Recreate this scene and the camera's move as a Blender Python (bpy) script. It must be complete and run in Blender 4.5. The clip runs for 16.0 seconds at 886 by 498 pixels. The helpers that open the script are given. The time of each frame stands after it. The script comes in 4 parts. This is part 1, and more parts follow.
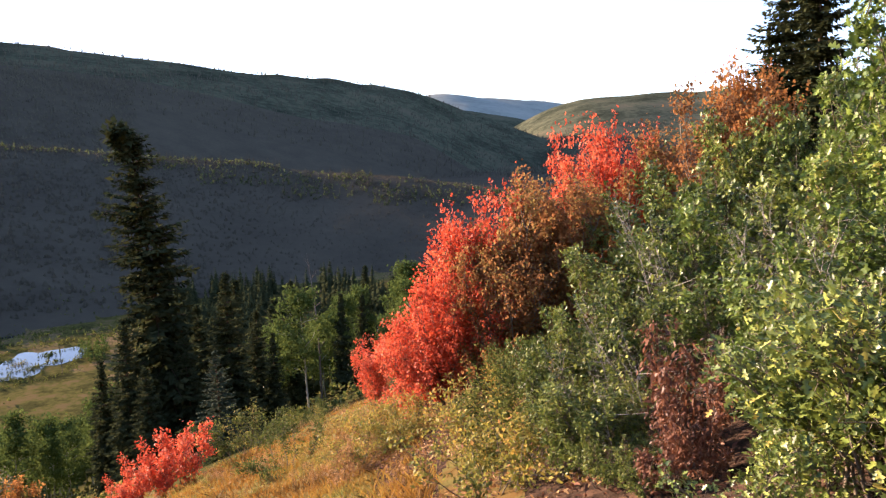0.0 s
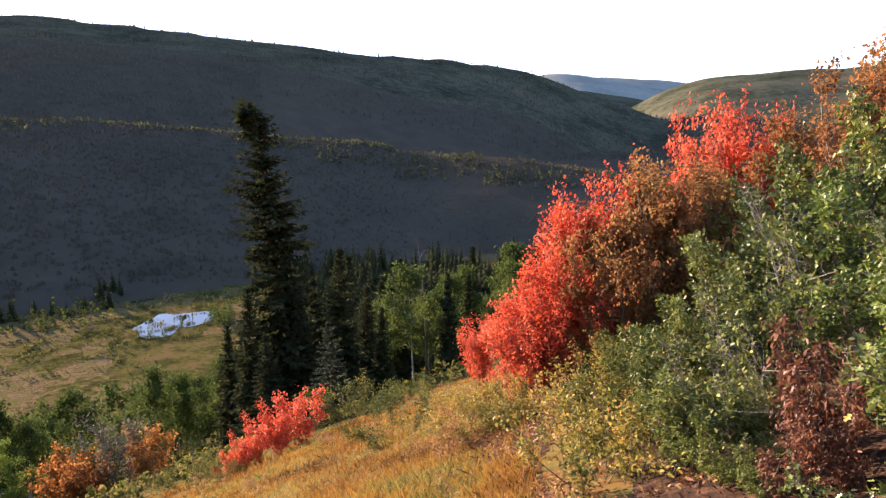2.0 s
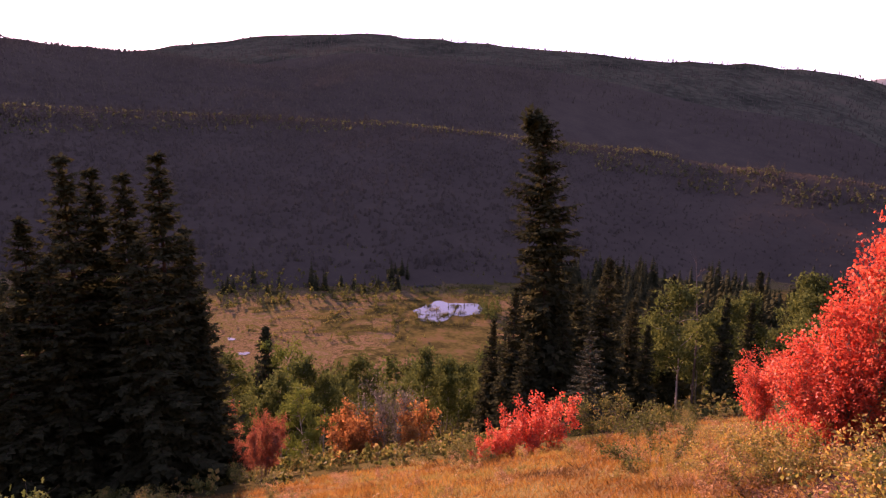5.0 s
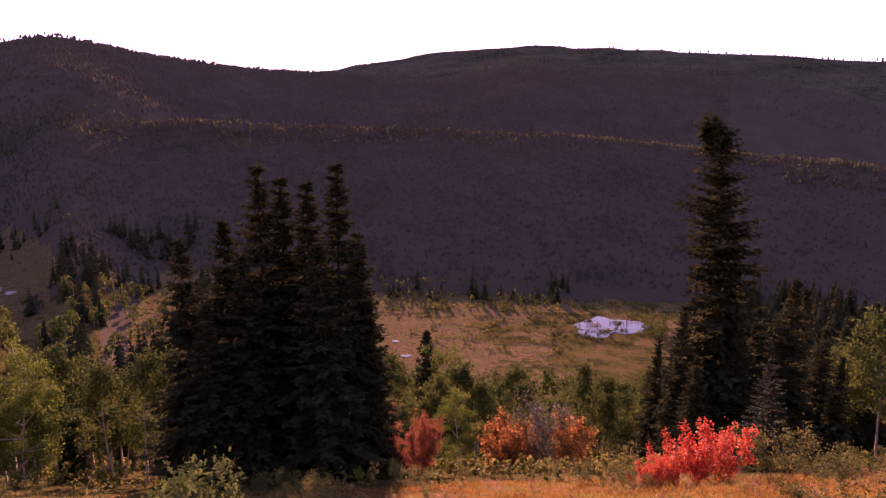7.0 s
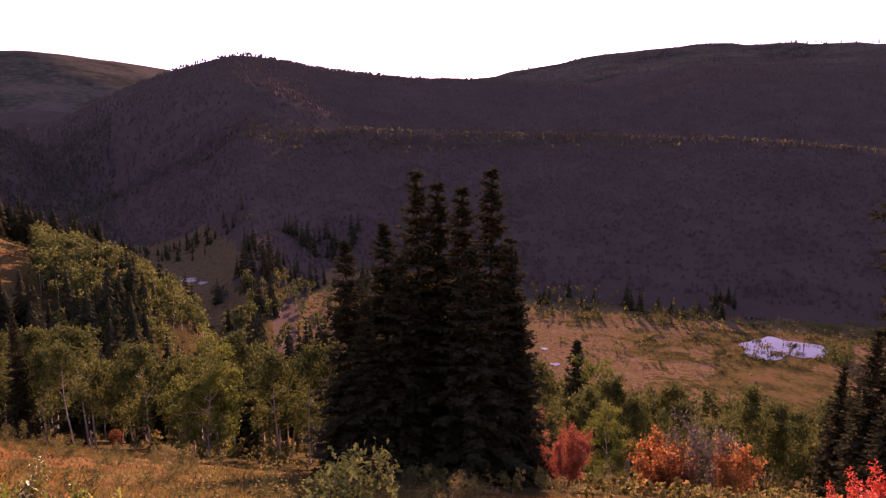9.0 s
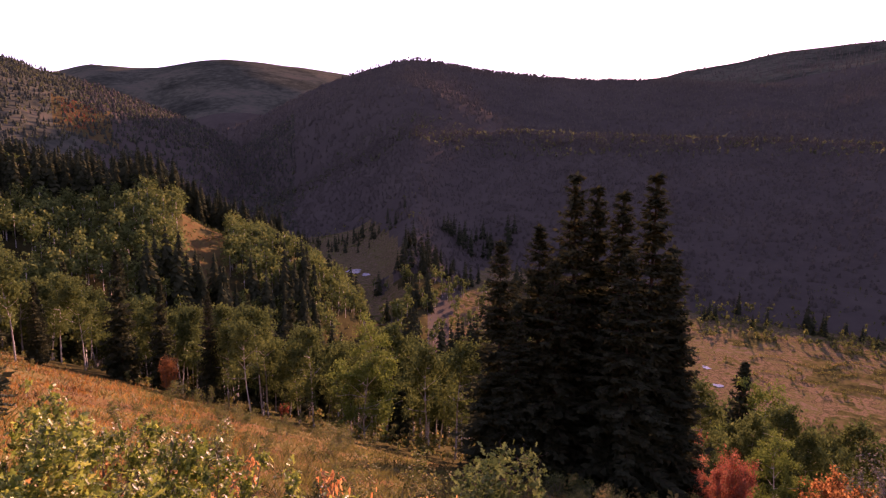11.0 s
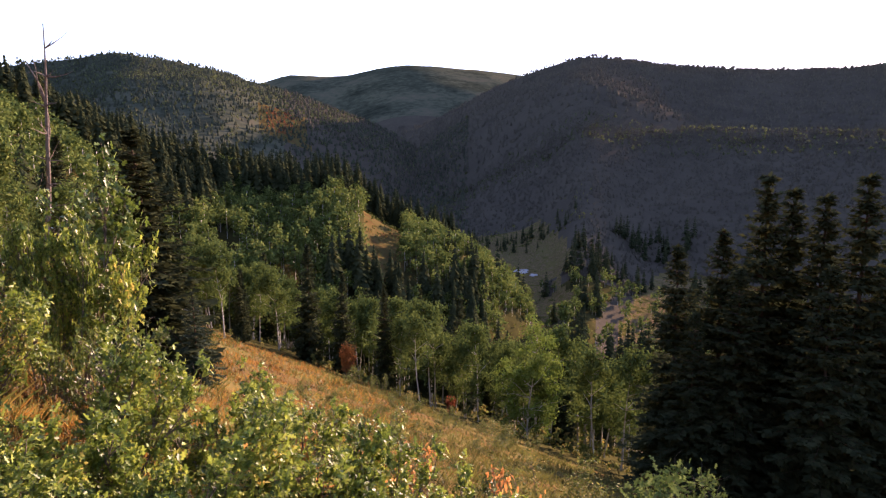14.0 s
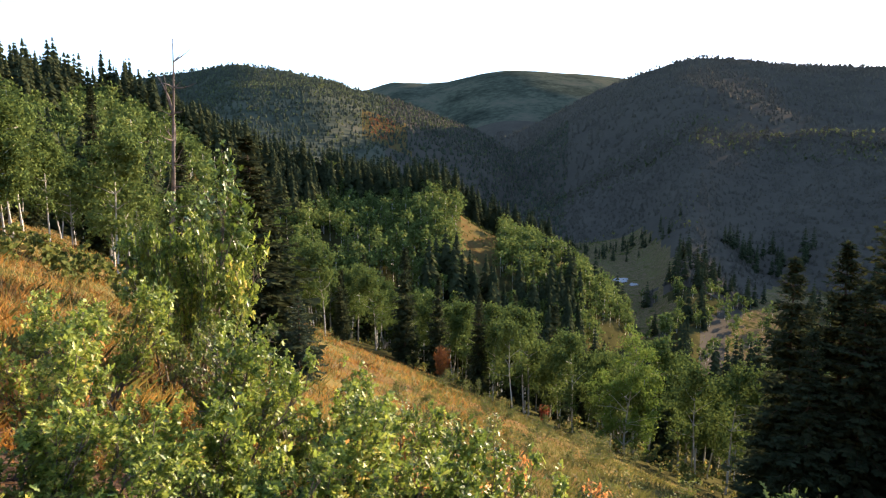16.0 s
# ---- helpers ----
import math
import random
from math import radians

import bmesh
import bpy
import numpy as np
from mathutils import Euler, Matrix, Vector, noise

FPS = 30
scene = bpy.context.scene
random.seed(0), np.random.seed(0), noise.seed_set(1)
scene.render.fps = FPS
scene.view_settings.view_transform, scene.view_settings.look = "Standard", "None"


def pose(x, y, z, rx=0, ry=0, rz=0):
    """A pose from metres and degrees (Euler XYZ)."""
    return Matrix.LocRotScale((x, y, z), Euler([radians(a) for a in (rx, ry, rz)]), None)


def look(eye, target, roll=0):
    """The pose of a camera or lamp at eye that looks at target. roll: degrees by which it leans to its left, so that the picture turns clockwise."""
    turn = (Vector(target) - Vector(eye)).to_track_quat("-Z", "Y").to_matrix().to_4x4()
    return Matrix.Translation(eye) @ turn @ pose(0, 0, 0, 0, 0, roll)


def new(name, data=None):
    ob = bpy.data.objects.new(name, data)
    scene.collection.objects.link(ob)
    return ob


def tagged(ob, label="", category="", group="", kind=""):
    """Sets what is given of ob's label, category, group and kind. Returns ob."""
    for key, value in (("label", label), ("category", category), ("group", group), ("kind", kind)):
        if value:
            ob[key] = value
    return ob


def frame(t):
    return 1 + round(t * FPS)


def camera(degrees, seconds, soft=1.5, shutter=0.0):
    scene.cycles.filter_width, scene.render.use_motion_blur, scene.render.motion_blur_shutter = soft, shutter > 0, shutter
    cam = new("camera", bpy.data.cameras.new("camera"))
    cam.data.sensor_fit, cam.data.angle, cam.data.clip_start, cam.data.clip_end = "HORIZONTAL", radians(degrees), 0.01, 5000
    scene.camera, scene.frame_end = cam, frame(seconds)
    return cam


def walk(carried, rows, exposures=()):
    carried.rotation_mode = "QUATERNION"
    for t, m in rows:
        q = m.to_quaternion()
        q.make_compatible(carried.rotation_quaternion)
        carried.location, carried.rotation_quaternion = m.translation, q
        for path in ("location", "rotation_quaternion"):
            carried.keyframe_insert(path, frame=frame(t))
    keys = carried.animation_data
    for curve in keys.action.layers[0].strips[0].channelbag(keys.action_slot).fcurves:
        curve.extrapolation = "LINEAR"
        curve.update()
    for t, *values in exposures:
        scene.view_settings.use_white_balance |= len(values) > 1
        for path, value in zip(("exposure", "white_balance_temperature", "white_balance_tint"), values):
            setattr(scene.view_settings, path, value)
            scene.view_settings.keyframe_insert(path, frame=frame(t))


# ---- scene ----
# ------------------------------------------------------------ camera
cam = camera(70.0, 16.0, 1.3)
EYE = 1.6
ROWS = [
    (0.0, -0.000, 0.000, -0.000, -0.17, -9.25, -0.78),
    (0.5, -0.010, -0.004, -0.004, 1.64, -9.84, -0.68),
    (1.0, -0.021, -0.014, -0.005, 4.02, -10.40, -0.66),
    (1.5, -0.033, -0.012, -0.010, 6.78, -10.80, -0.48),
    (2.0, -0.045, -0.008, -0.010, 9.69, -10.81, -0.50),
    (2.5, -0.062, -0.017, -0.006, 12.83, -10.62, 0.00),
    (3.0, -0.074, -0.024, -0.006, 16.66, -10.37, 0.25),
    (3.5, -0.083, -0.026, -0.006, 21.14, -10.33, 0.28),
    (4.0, -0.098, -0.023, -0.005, 25.56, -10.38, 0.40),
    (4.5, -0.117, -0.017, -0.010, 29.95, -10.41, 0.81),
    (7.0, -0.142, -0.001, -0.103, 48.86, -9.50, 0.54),
    (7.5, -0.144, -0.006, -0.109, 52.22, -9.58, 0.47),
    (8.0, -0.153, -0.012, -0.108, 55.81, -9.73, 0.53),
    (8.5, -0.178, -0.028, -0.109, 59.19, -9.45, 0.18),
    (9.0, -0.197, -0.046, -0.110, 62.70, -9.08, 0.12),
    (9.5, -0.201, -0.064, -0.114, 66.35, -8.88, 0.43),
    (10.0, -0.192, -0.076, -0.113, 70.27, -8.94, 0.69),
    (12.5, -0.121, -0.141, -0.070, 84.53, -9.03, 0.75),
    (13.0, -0.114, -0.149, -0.067, 87.01, -9.05, 0.57),
    (13.5, -0.108, -0.155, -0.067, 89.49, -9.10, 0.42),
    (14.0, -0.106, -0.164, -0.063, 92.19, -9.20, 0.29),
    (14.5, -0.106, -0.174, -0.062, 94.86, -9.22, 0.13),
    (15.0, -0.099, -0.179, -0.059, 97.08, -9.05, 0.06),
    (15.5, -0.100, -0.187, -0.059, 99.25, -8.88, 0.08),
    (16.0, -0.096, -0.191, -0.056, 100.97, -8.78, 0.24),
]
EXPOSURES = [
    (0.0, 2.12, 7250, 28), (3.0, 2.04, 7350, 36), (3.5, 1.95, 7800, 52), (4.5, 1.8, 8600, 82), (7.0, 1.6, 8900, 106), (9.0, 1.58, 8900, 106),
    (10.0, 1.6, 8700, 100), (12.5, 1.72, 8100, 80), (13.8, 1.92, 7500, 52), (14.5, 2.1, 7050, 28), (16.0, 2.16, 6950, 20)]
walk(cam, [(t, pose(x, y, EYE + z, 90 + pitch, 0, yaw) @ pose(0, 0, 0, 0, 0, roll)) for t, x, y, z, yaw, pitch, roll in ROWS], EXPOSURES)

# ------------------------------------------------------------ sky and sun
SUN_AZ, SUN_EL = 58.0, 11.8
world = bpy.data.worlds.new("sky")
scene.world = world
world.use_nodes = True
wn = world.node_tree
wn.nodes.clear()
sky = wn.nodes.new("ShaderNodeTexSky")
sky.sky_type = "NISHITA"
sky.sun_disc = False
sky.sun_elevation = radians(SUN_EL)
sky.sun_rotation = radians(-SUN_AZ)
sky.altitude = 2200
sky.air_density, sky.dust_density, sky.ozone_density = 1.0, 0.9, 2.4
bg = wn.nodes.new("ShaderNodeBackground")
bg.inputs["Strength"].default_value = 0.15
wo = wn.nodes.new("ShaderNodeOutputWorld")
wn.links.new(sky.outputs[0], bg.inputs[0])
wn.links.new(bg.outputs[0], wo.inputs[0])


def sun_way():
    a, e = radians(SUN_AZ), radians(SUN_EL)
    return Vector((-math.sin(a) * math.cos(e), math.cos(a) * math.cos(e), math.sin(e)))


sun = new("sun", bpy.data.lights.new("sun", "SUN"))
sun.data.energy, sun.data.angle, sun.data.color = 5.0, radians(0.6), (1.0, 0.85, 0.66)
sun.matrix_world = look(sun_way() * 300, (0, 0, 0))

# ------------------------------------------------------------ materials
rng = np.random.default_rng(7)


def material(name):
    m = bpy.data.materials.new(name)
    m.use_nodes = True
    m.node_tree.nodes.clear()
    return m, m.node_tree.nodes, m.node_tree.links


def ramp_node(nodes, stops):
    r = nodes.new("ShaderNodeValToRGB")
    el = r.color_ramp.elements
    while len(el) < len(stops):
        el.new(0.5)
    for e, (p, c) in zip(el, stops):
        e.position, e.color = p, (*c, 1)
    return r


def noise_node(nodes, links, scale, detail=6.0, rough=0.6):
    g = nodes.new("ShaderNodeTexCoord")
    n = nodes.new("ShaderNodeTexNoise")
    n.inputs["Scale"].default_value, n.inputs["Detail"].default_value, n.inputs["Roughness"].default_value = scale, detail, rough
    links.new(g.outputs["Object"], n.inputs["Vector"])
    return n


def leaf_material(name, stops, thin=0.45, rough=0.45, gloss=0.4, patch=0.6, vary=0.2, single=0.55, patchy=0.9):
    """Leaves: a glossy upper side and light that shines through; colours by leaf and by patch of the crown."""
    m, nodes, links = material(name)
    geo = nodes.new("ShaderNodeNewGeometry")
    n = noise_node(nodes, links, patch, 2.0)
    info = nodes.new("ShaderNodeObjectInfo")
    mix = nodes.new("ShaderNodeMath")
    mix.operation = "MULTIPLY_ADD"
    mix.inputs[1].default_value = single
    sub = nodes.new("ShaderNodeMath")
    sub.operation = "MULTIPLY_ADD"
    sub.inputs[1].default_value, sub.inputs[2].default_value = patchy, 0.405 - 0.5 * patchy - 0.5 * single
    links.new(n.outputs["Fac"], sub.inputs[0])
    add = nodes.new("ShaderNodeMath")
    add.operation = "MULTIPLY_ADD"
    add.inputs[1].default_value = vary
    links.new(info.outputs["Random"], add.inputs[0])
    links.new(sub.outputs[0], add.inputs[2])
    links.new(geo.outputs["Random Per Island"], mix.inputs[0])
    links.new(add.outputs[0], mix.inputs[2])
    r = ramp_node(nodes, stops)
    links.new(mix.outputs[0], r.inputs[0])
    p = nodes.new("ShaderNodeBsdfPrincipled")
    p.inputs["Roughness"].default_value = rough
    p.inputs["Specular IOR Level"].default_value = gloss
    links.new(r.outputs[0], p.inputs["Base Color"])
    t = nodes.new("ShaderNodeBsdfTranslucent")
    links.new(r.outputs[0], t.inputs["Color"])
    x = nodes.new("ShaderNodeMixShader")
    x.inputs[0].default_value = thin
    links.new(p.outputs[0], x.inputs[1])
    links.new(t.outputs[0], x.inputs[2])
    o = nodes.new("ShaderNodeOutputMaterial")
    links.new(x.outputs[0], o.inputs[0])
    return m


def surface_material(name, stops, scale, rough=0.9, bump=0.4, scale2=None, bump_scale=None):
    """Bark, soil and the like: colour by two noises and a fine relief."""
    m, nodes, links = material(name)
    n = noise_node(nodes, links, scale)
    n2 = noise_node(nodes, links, scale2 or scale * 9, 8.0)
    a = nodes.new("ShaderNodeMix")
    a.inputs[0].default_value = 0.4
    links.new(n.outputs["Fac"], a.inputs[2])
    links.new(n2.outputs["Fac"], a.inputs[3])
    r = ramp_node(nodes, stops)
    links.new(a.outputs[0], r.inputs[0])
    p = nodes.new("ShaderNodeBsdfPrincipled")
    p.inputs["Roughness"].default_value = rough
    p.inputs["Specular IOR Level"].default_value = 0.0
    links.new(r.outputs[0], p.inputs["Base Color"])
    b = nodes.new("ShaderNodeBump")
    b.inputs["Strength"].default_value, b.inputs["Distance"].default_value = bump, 0.05
    links.new(n2.outputs["Fac"], b.inputs["Height"])
    links.new(b.outputs[0], p.inputs["Normal"])
    o = nodes.new("ShaderNodeOutputMaterial")
    links.new(p.outputs[0], o.inputs[0])
    return m


M_SLOPE = surface_material("dry_slope_soil", [(0.3, (0.06, 0.038, 0.018)), (0.45, (0.115, 0.068, 0.026)), (0.55, (0.10, 0.085, 0.03)), (0.7, (0.16, 0.105, 0.04))], 0.25)
M_FOREST = surface_material("forest_floor", [(0.3, (0.025, 0.024, 0.010)), (0.55, (0.055, 0.05, 0.018)), (0.75, (0.12, 0.085, 0.03))], 0.15)
M_MEADOW = surface_material("meadow_ground", [(0.36, (0.035, 0.035, 0.014)), (0.43, (0.10, 0.09, 0.028)), (0.465, (0.20, 0.13, 0.07)), (0.49, (0.055, 0.052, 0.02)), (0.515, (0.17, 0.12, 0.055)), (0.55, (0.09, 0.09, 0.026)), (0.59, (0.19, 0.125, 0.075)), (0.64, (0.07, 0.07, 0.022))], 0.05, scale2=0.35)
M_HILL = surface_material("wooded_hill_ground", [(0.36, (0.028, 0.032, 0.022)), (0.47, (0.055, 0.062, 0.04)), (0.54, (0.085, 0.088, 0.056)), (0.64, (0.115, 0.10, 0.066))], 0.006, scale2=0.05)
# ground of the slopes across the valley, its colour lightened in place of haze
M_HAZED_WOOD = surface_material("hazed_slope_ground", [(0.3, (0.062, 0.053, 0.039)), (0.6, (0.086, 0.073, 0.052)), (0.8, (0.118, 0.099, 0.068))], 0.02, scale2=0.2)
# farthest hills: distance haze put into a pale grey-green base colour
M_HAZY_HILL = surface_material("hazy_hill_ground", [(0.3, (0.16, 0.18, 0.16)), (0.5, (0.24, 0.26, 0.23)), (0.7, (0.30, 0.31, 0.27))], 0.004, scale2=0.03)
M_PATH = surface_material("trodden_soil", [(0.35, (0.018, 0.012, 0.009)), (0.48, (0.042, 0.028, 0.02)), (0.56, (0.085, 0.05, 0.034)), (0.66, (0.15, 0.085, 0.05))], 7.0)
M_SEDGE = surface_material("sedge_ground", [(0.38, (0.03, 0.03, 0.012)), (0.47, (0.065, 0.06, 0.02)), (0.53, (0.095, 0.085, 0.026)), (0.6, (0.13, 0.09, 0.04))], 0.12, scale2=0.6)
M_BARK = surface_material("grey_bark", [(0.3, (0.09, 0.07, 0.05)), (0.7, (0.22, 0.18, 0.14))], 14.0)
M_ASPEN = surface_material("aspen_bark", [(0.34, (0.08, 0.07, 0.055)), (0.42, (0.33, 0.31, 0.26)), (0.7, (0.47, 0.45, 0.38))], 1.6)
M_SNAG = surface_material("weathered_dead_wood", [(0.3, (0.08, 0.062, 0.052)), (0.7, (0.26, 0.215, 0.18))], 6.0)
M_GREYWOOD = surface_material("silver_grey_wood", [(0.3, (0.16, 0.14, 0.12)), (0.7, (0.36, 0.33, 0.30))], 12.0)
M_DARKBARK = surface_material("spruce_bark", [(0.3, (0.04, 0.03, 0.022)), (0.7, (0.11, 0.08, 0.055))], 8.0)

M_OAK = leaf_material("oak_leaf", [(0.0, (0.012, 0.02, 0.006)), (0.3, (0.055, 0.085, 0.017)), (0.55, (0.15, 0.20, 0.04)), (0.8, (0.32, 0.35, 0.075)), (0.92, (0.54, 0.40, 0.10)), (0.99, (0.52, 0.22, 0.05))], 0.2, 0.42, 0.4)
M_OAK_GREEN = leaf_material("oak_leaf_green", [(0.0, (0.014, 0.026, 0.006)), (0.3, (0.06, 0.095, 0.017)), (0.55, (0.14, 0.205, 0.036)), (0.82, (0.235, 0.295, 0.065)), (0.94, (0.54, 0.42, 0.10)), (0.99, (0.54, 0.24, 0.06))], 0.2, 0.42, 0.35)
# yellower oak leaves, with extra sunlight put into their lighter colour
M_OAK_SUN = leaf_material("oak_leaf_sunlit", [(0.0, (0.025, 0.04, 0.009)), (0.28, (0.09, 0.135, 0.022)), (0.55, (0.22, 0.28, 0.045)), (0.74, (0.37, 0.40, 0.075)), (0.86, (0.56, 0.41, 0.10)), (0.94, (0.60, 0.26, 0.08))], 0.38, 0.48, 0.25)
M_OAK_DARK = leaf_material("oak_leaf_dull", [(0.0, (0.012, 0.02, 0.005)), (0.3, (0.052, 0.08, 0.016)), (0.6, (0.15, 0.19, 0.038)), (0.85, (0.32, 0.33, 0.075)), (0.96, (0.52, 0.40, 0.10))], 0.24, 0.45, 0.25)
M_RED = leaf_material("maple_leaf_red", [(0.0, (0.34, 0.042, 0.02)), (0.4, (0.57, 0.092, 0.042)), (0.75, (0.69, 0.16, 0.08)), (0.95, (0.60, 0.26, 0.11))], 0.44, 0.55, 0.12)
M_BROWN = leaf_material("maple_leaf_brown", [(0.0, (0.11, 0.055, 0.024)), (0.3, (0.24, 0.10, 0.042)), (0.6, (0.31, 0.15, 0.06)), (0.85, (0.24, 0.19, 0.062)), (0.95, (0.48, 0.10, 0.05))], 0.5, 0.7, 0.0)
M_ORANGE = leaf_material("maple_leaf_orange", [(0.0, (0.22, 0.085, 0.03)), (0.5, (0.35, 0.15, 0.05)), (0.8, (0.40, 0.21, 0.07)), (0.98, (0.28, 0.22, 0.07))], 0.5, 0.7, 0.0)
M_DULLRED = leaf_material("maple_leaf_dull_red", [(0.0, (0.15, 0.045, 0.025)), (0.5, (0.33, 0.10, 0.055)), (0.9, (0.40, 0.19, 0.09))], 0.4, 0.7, 0.0)
M_YELLOW = leaf_material("low_shrub_leaf", [(0.0, (0.04, 0.05, 0.014)), (0.22, (0.10, 0.12, 0.028)), (0.45, (0.20, 0.20, 0.042)), (0.64, (0.36, 0.30, 0.065)), (0.8, (0.46, 0.30, 0.07)), (0.92, (0.42, 0.21, 0.08)), (1.0, (0.28, 0.11, 0.05))], 0.42, 0.55, 0.15, 1.6, 0.3)
M_DRY = leaf_material("withered_leaf", [(0.0, (0.07, 0.03, 0.018)), (0.5, (0.18, 0.07, 0.036)), (0.85, (0.30, 0.135, 0.075)), (0.97, (0.5, 0.32, 0.22))], 0.3, 0.5, 0.3)
M_TAWNY = leaf_material("tawny_leaf", [(0.0, (0.10, 0.055, 0.025)), (0.35, (0.28, 0.14, 0.055)), (0.65, (0.44, 0.24, 0.10)), (0.9, (0.55, 0.36, 0.18)), (1.0, (0.20, 0.18, 0.05))], 0.4, 0.6, 0.1, 1.6, 0.3)
M_DRYORANGE = leaf_material("withered_orange_leaf", [(0.0, (0.28, 0.10, 0.03)), (0.5, (0.52, 0.24, 0.08)), (0.95, (0.60, 0.38, 0.17))], 0.5, 0.7, 0.0)
M_ASPENLEAF = leaf_material("aspen_leaf", [(0.0, (0.042, 0.068, 0.02)), (0.4, (0.08, 0.115, 0.032)), (0.75, (0.13, 0.17, 0.047)), (0.97, (0.22, 0.235, 0.07))], 0.24, 0.7, 0.0, 0.15)
M_FARASPEN = leaf_material("far_aspen_leaf", [(0.0, (0.06, 0.075, 0.035)), (0.5, (0.10, 0.12, 0.05)), (0.95, (0.16, 0.17, 0.07))], 0.4, 0.8, 0.0, 0.02)
M_NEEDLE = leaf_material("spruce_needles", [(0.0, (0.024, 0.032, 0.015)), (0.5, (0.042, 0.052, 0.024)), (0.95, (0.072, 0.078, 0.034))], 0.16, 0.85, 0.0, 0.2)
M_GREYLEAF = leaf_material("grey_green_leaf", [(0.0, (0.06, 0.062, 0.04)), (0.5, (0.12, 0.12, 0.08)), (0.95, (0.2, 0.19, 0.13))], 0.3, 0.7, 0.05)
M_BLUEFIR = leaf_material("fir_needles", [(0.0, (0.022, 0.035, 0.02)), (0.5, (0.04, 0.06, 0.033)), (0.95, (0.07, 0.09, 0.048))], 0.15, 0.8, 0.04, 0.2)
M_GRASS = leaf_material("golden_grass", [(0.0, (0.07, 0.042, 0.016)), (0.25, (0.17, 0.085, 0.022)), (0.42, (0.27, 0.125, 0.026)), (0.6, (0.32, 0.185, 0.04)), (0.78, (0.21, 0.18, 0.045)), (0.95, (0.10, 0.115, 0.032))], 0.4, 0.6, 0.15, 0.5, 0.0, 0.34, 2.2)
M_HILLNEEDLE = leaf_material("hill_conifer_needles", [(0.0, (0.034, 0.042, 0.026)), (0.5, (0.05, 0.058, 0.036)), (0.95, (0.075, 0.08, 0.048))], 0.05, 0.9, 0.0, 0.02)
# far conifers: needles lighter and greyer, the haze put into their colour
M_HAZED_NEEDLE = leaf_material("hazed_conifer_needles", [(0.0, (0.06, 0.053, 0.038)), (0.5, (0.082, 0.071, 0.05)), (0.95, (0.104, 0.09, 0.063))], 0.05, 0.9, 0.0, 0.02)
M_BUSH = leaf_material("bush_leaf", [(0.0, (0.035, 0.05, 0.014)), (0.45, (0.085, 0.11, 0.028)), (0.8, (0.17, 0.175, 0.045)), (0.95, (0.32, 0.23, 0.07))], 0.35, 0.7, 0.04, 0.8, 0.4)
M_GRASS_OLIVE = leaf_material("olive_grass", [(0.0, (0.05, 0.055, 0.018)), (0.25, (0.09, 0.09, 0.024)), (0.45, (0.135, 0.12, 0.03)), (0.62, (0.14, 0.14, 0.036)), (0.78, (0.10, 0.12, 0.034)), (0.97, (0.22, 0.12, 0.03))], 0.35, 0.6, 0.1, 0.5, 0.0, 0.34, 2.0)
M_WILLOW = leaf_material("willow_leaf", [(0.0, (0.065, 0.08, 0.022)), (0.5, (0.14, 0.16, 0.042)), (0.95, (0.26, 0.24, 0.065))], 0.35, 0.7, 0.0, 0.1)
M_SAPLING = leaf_material("sapling_leaf", [(0.0, (0.03, 0.055, 0.014)), (0.5, (0.085, 0.13, 0.036)), (0.9, (0.17, 0.22, 0.075))], 0.3, 0.7, 0.0)
M_LUSH = leaf_material("lush_leaf", [(0.0, (0.05, 0.085, 0.016)), (0.5, (0.12, 0.18, 0.036)), (0.95, (0.21, 0.26, 0.06))], 0.26, 0.7, 0.0, 0.3)


def water_material(name, rough):
    m, nodes, links = material(name)
    p = nodes.new("ShaderNodeBsdfPrincipled")
    p.inputs["Base Color"].default_value = (0.02, 0.03, 0.03, 1)
    p.inputs["Roughness"].default_value = rough
    p.inputs["IOR"].default_value = 1.33
    n = noise_node(nodes, links, 0.8, 3.0)
    b = nodes.new("ShaderNodeBump")
    b.inputs["Strength"].default_value, b.inputs["Distance"].default_value = 0.06, 0.05
    links.new(n.outputs["Fac"], b.inputs["Height"])
    links.new(b.outputs[0], p.inputs["Normal"])
    o = nodes.new("ShaderNodeOutputMaterial")
    links.new(p.outputs[0], o.inputs[0])
    return m


M_WATER = water_material("pond_water", 0.06)
M_RIPPLED = water_material("wind_rippled_water", 0.3)

# ------------------------------------------------------------ the lie of the land
FALL = 53.0  # the hillside falls towards this bearing (degrees to the left of +y)


def wobble(x, y, scale, seed=0.0):
    """Cheap smooth unevenness in -1..1 from a few crossing waves."""
    a, b = x / scale + seed, y / scale - 0.7 * seed
    return (np.sin(a + 1.7 * np.sin(0.6 * b)) + np.sin(0.83 * b + 1.3 * np.sin(0.7 * a + 2.0)) + np.sin(0.61 * (a + b) + 0.9 * np.sin(1.3 * a - b))) / 3


SLOPE_U = np.array([-900, -160, -40, 0, 28, 40, 80, 110, 160, 900.0])
SLOPE_S = np.array([0.0, 0.35, 0.5, 0.52, 0.52, 0.52, 0.50, 0.49, 0.0, 0.0])
GRID_U = np.arange(-900, 900.5, 1.0)
DROP = np.cumsum(np.interp(GRID_U, SLOPE_U, SLOPE_S))
DROP -= np.interp(0.0, GRID_U, DROP)
FLOOR = -float(DROP[-1])

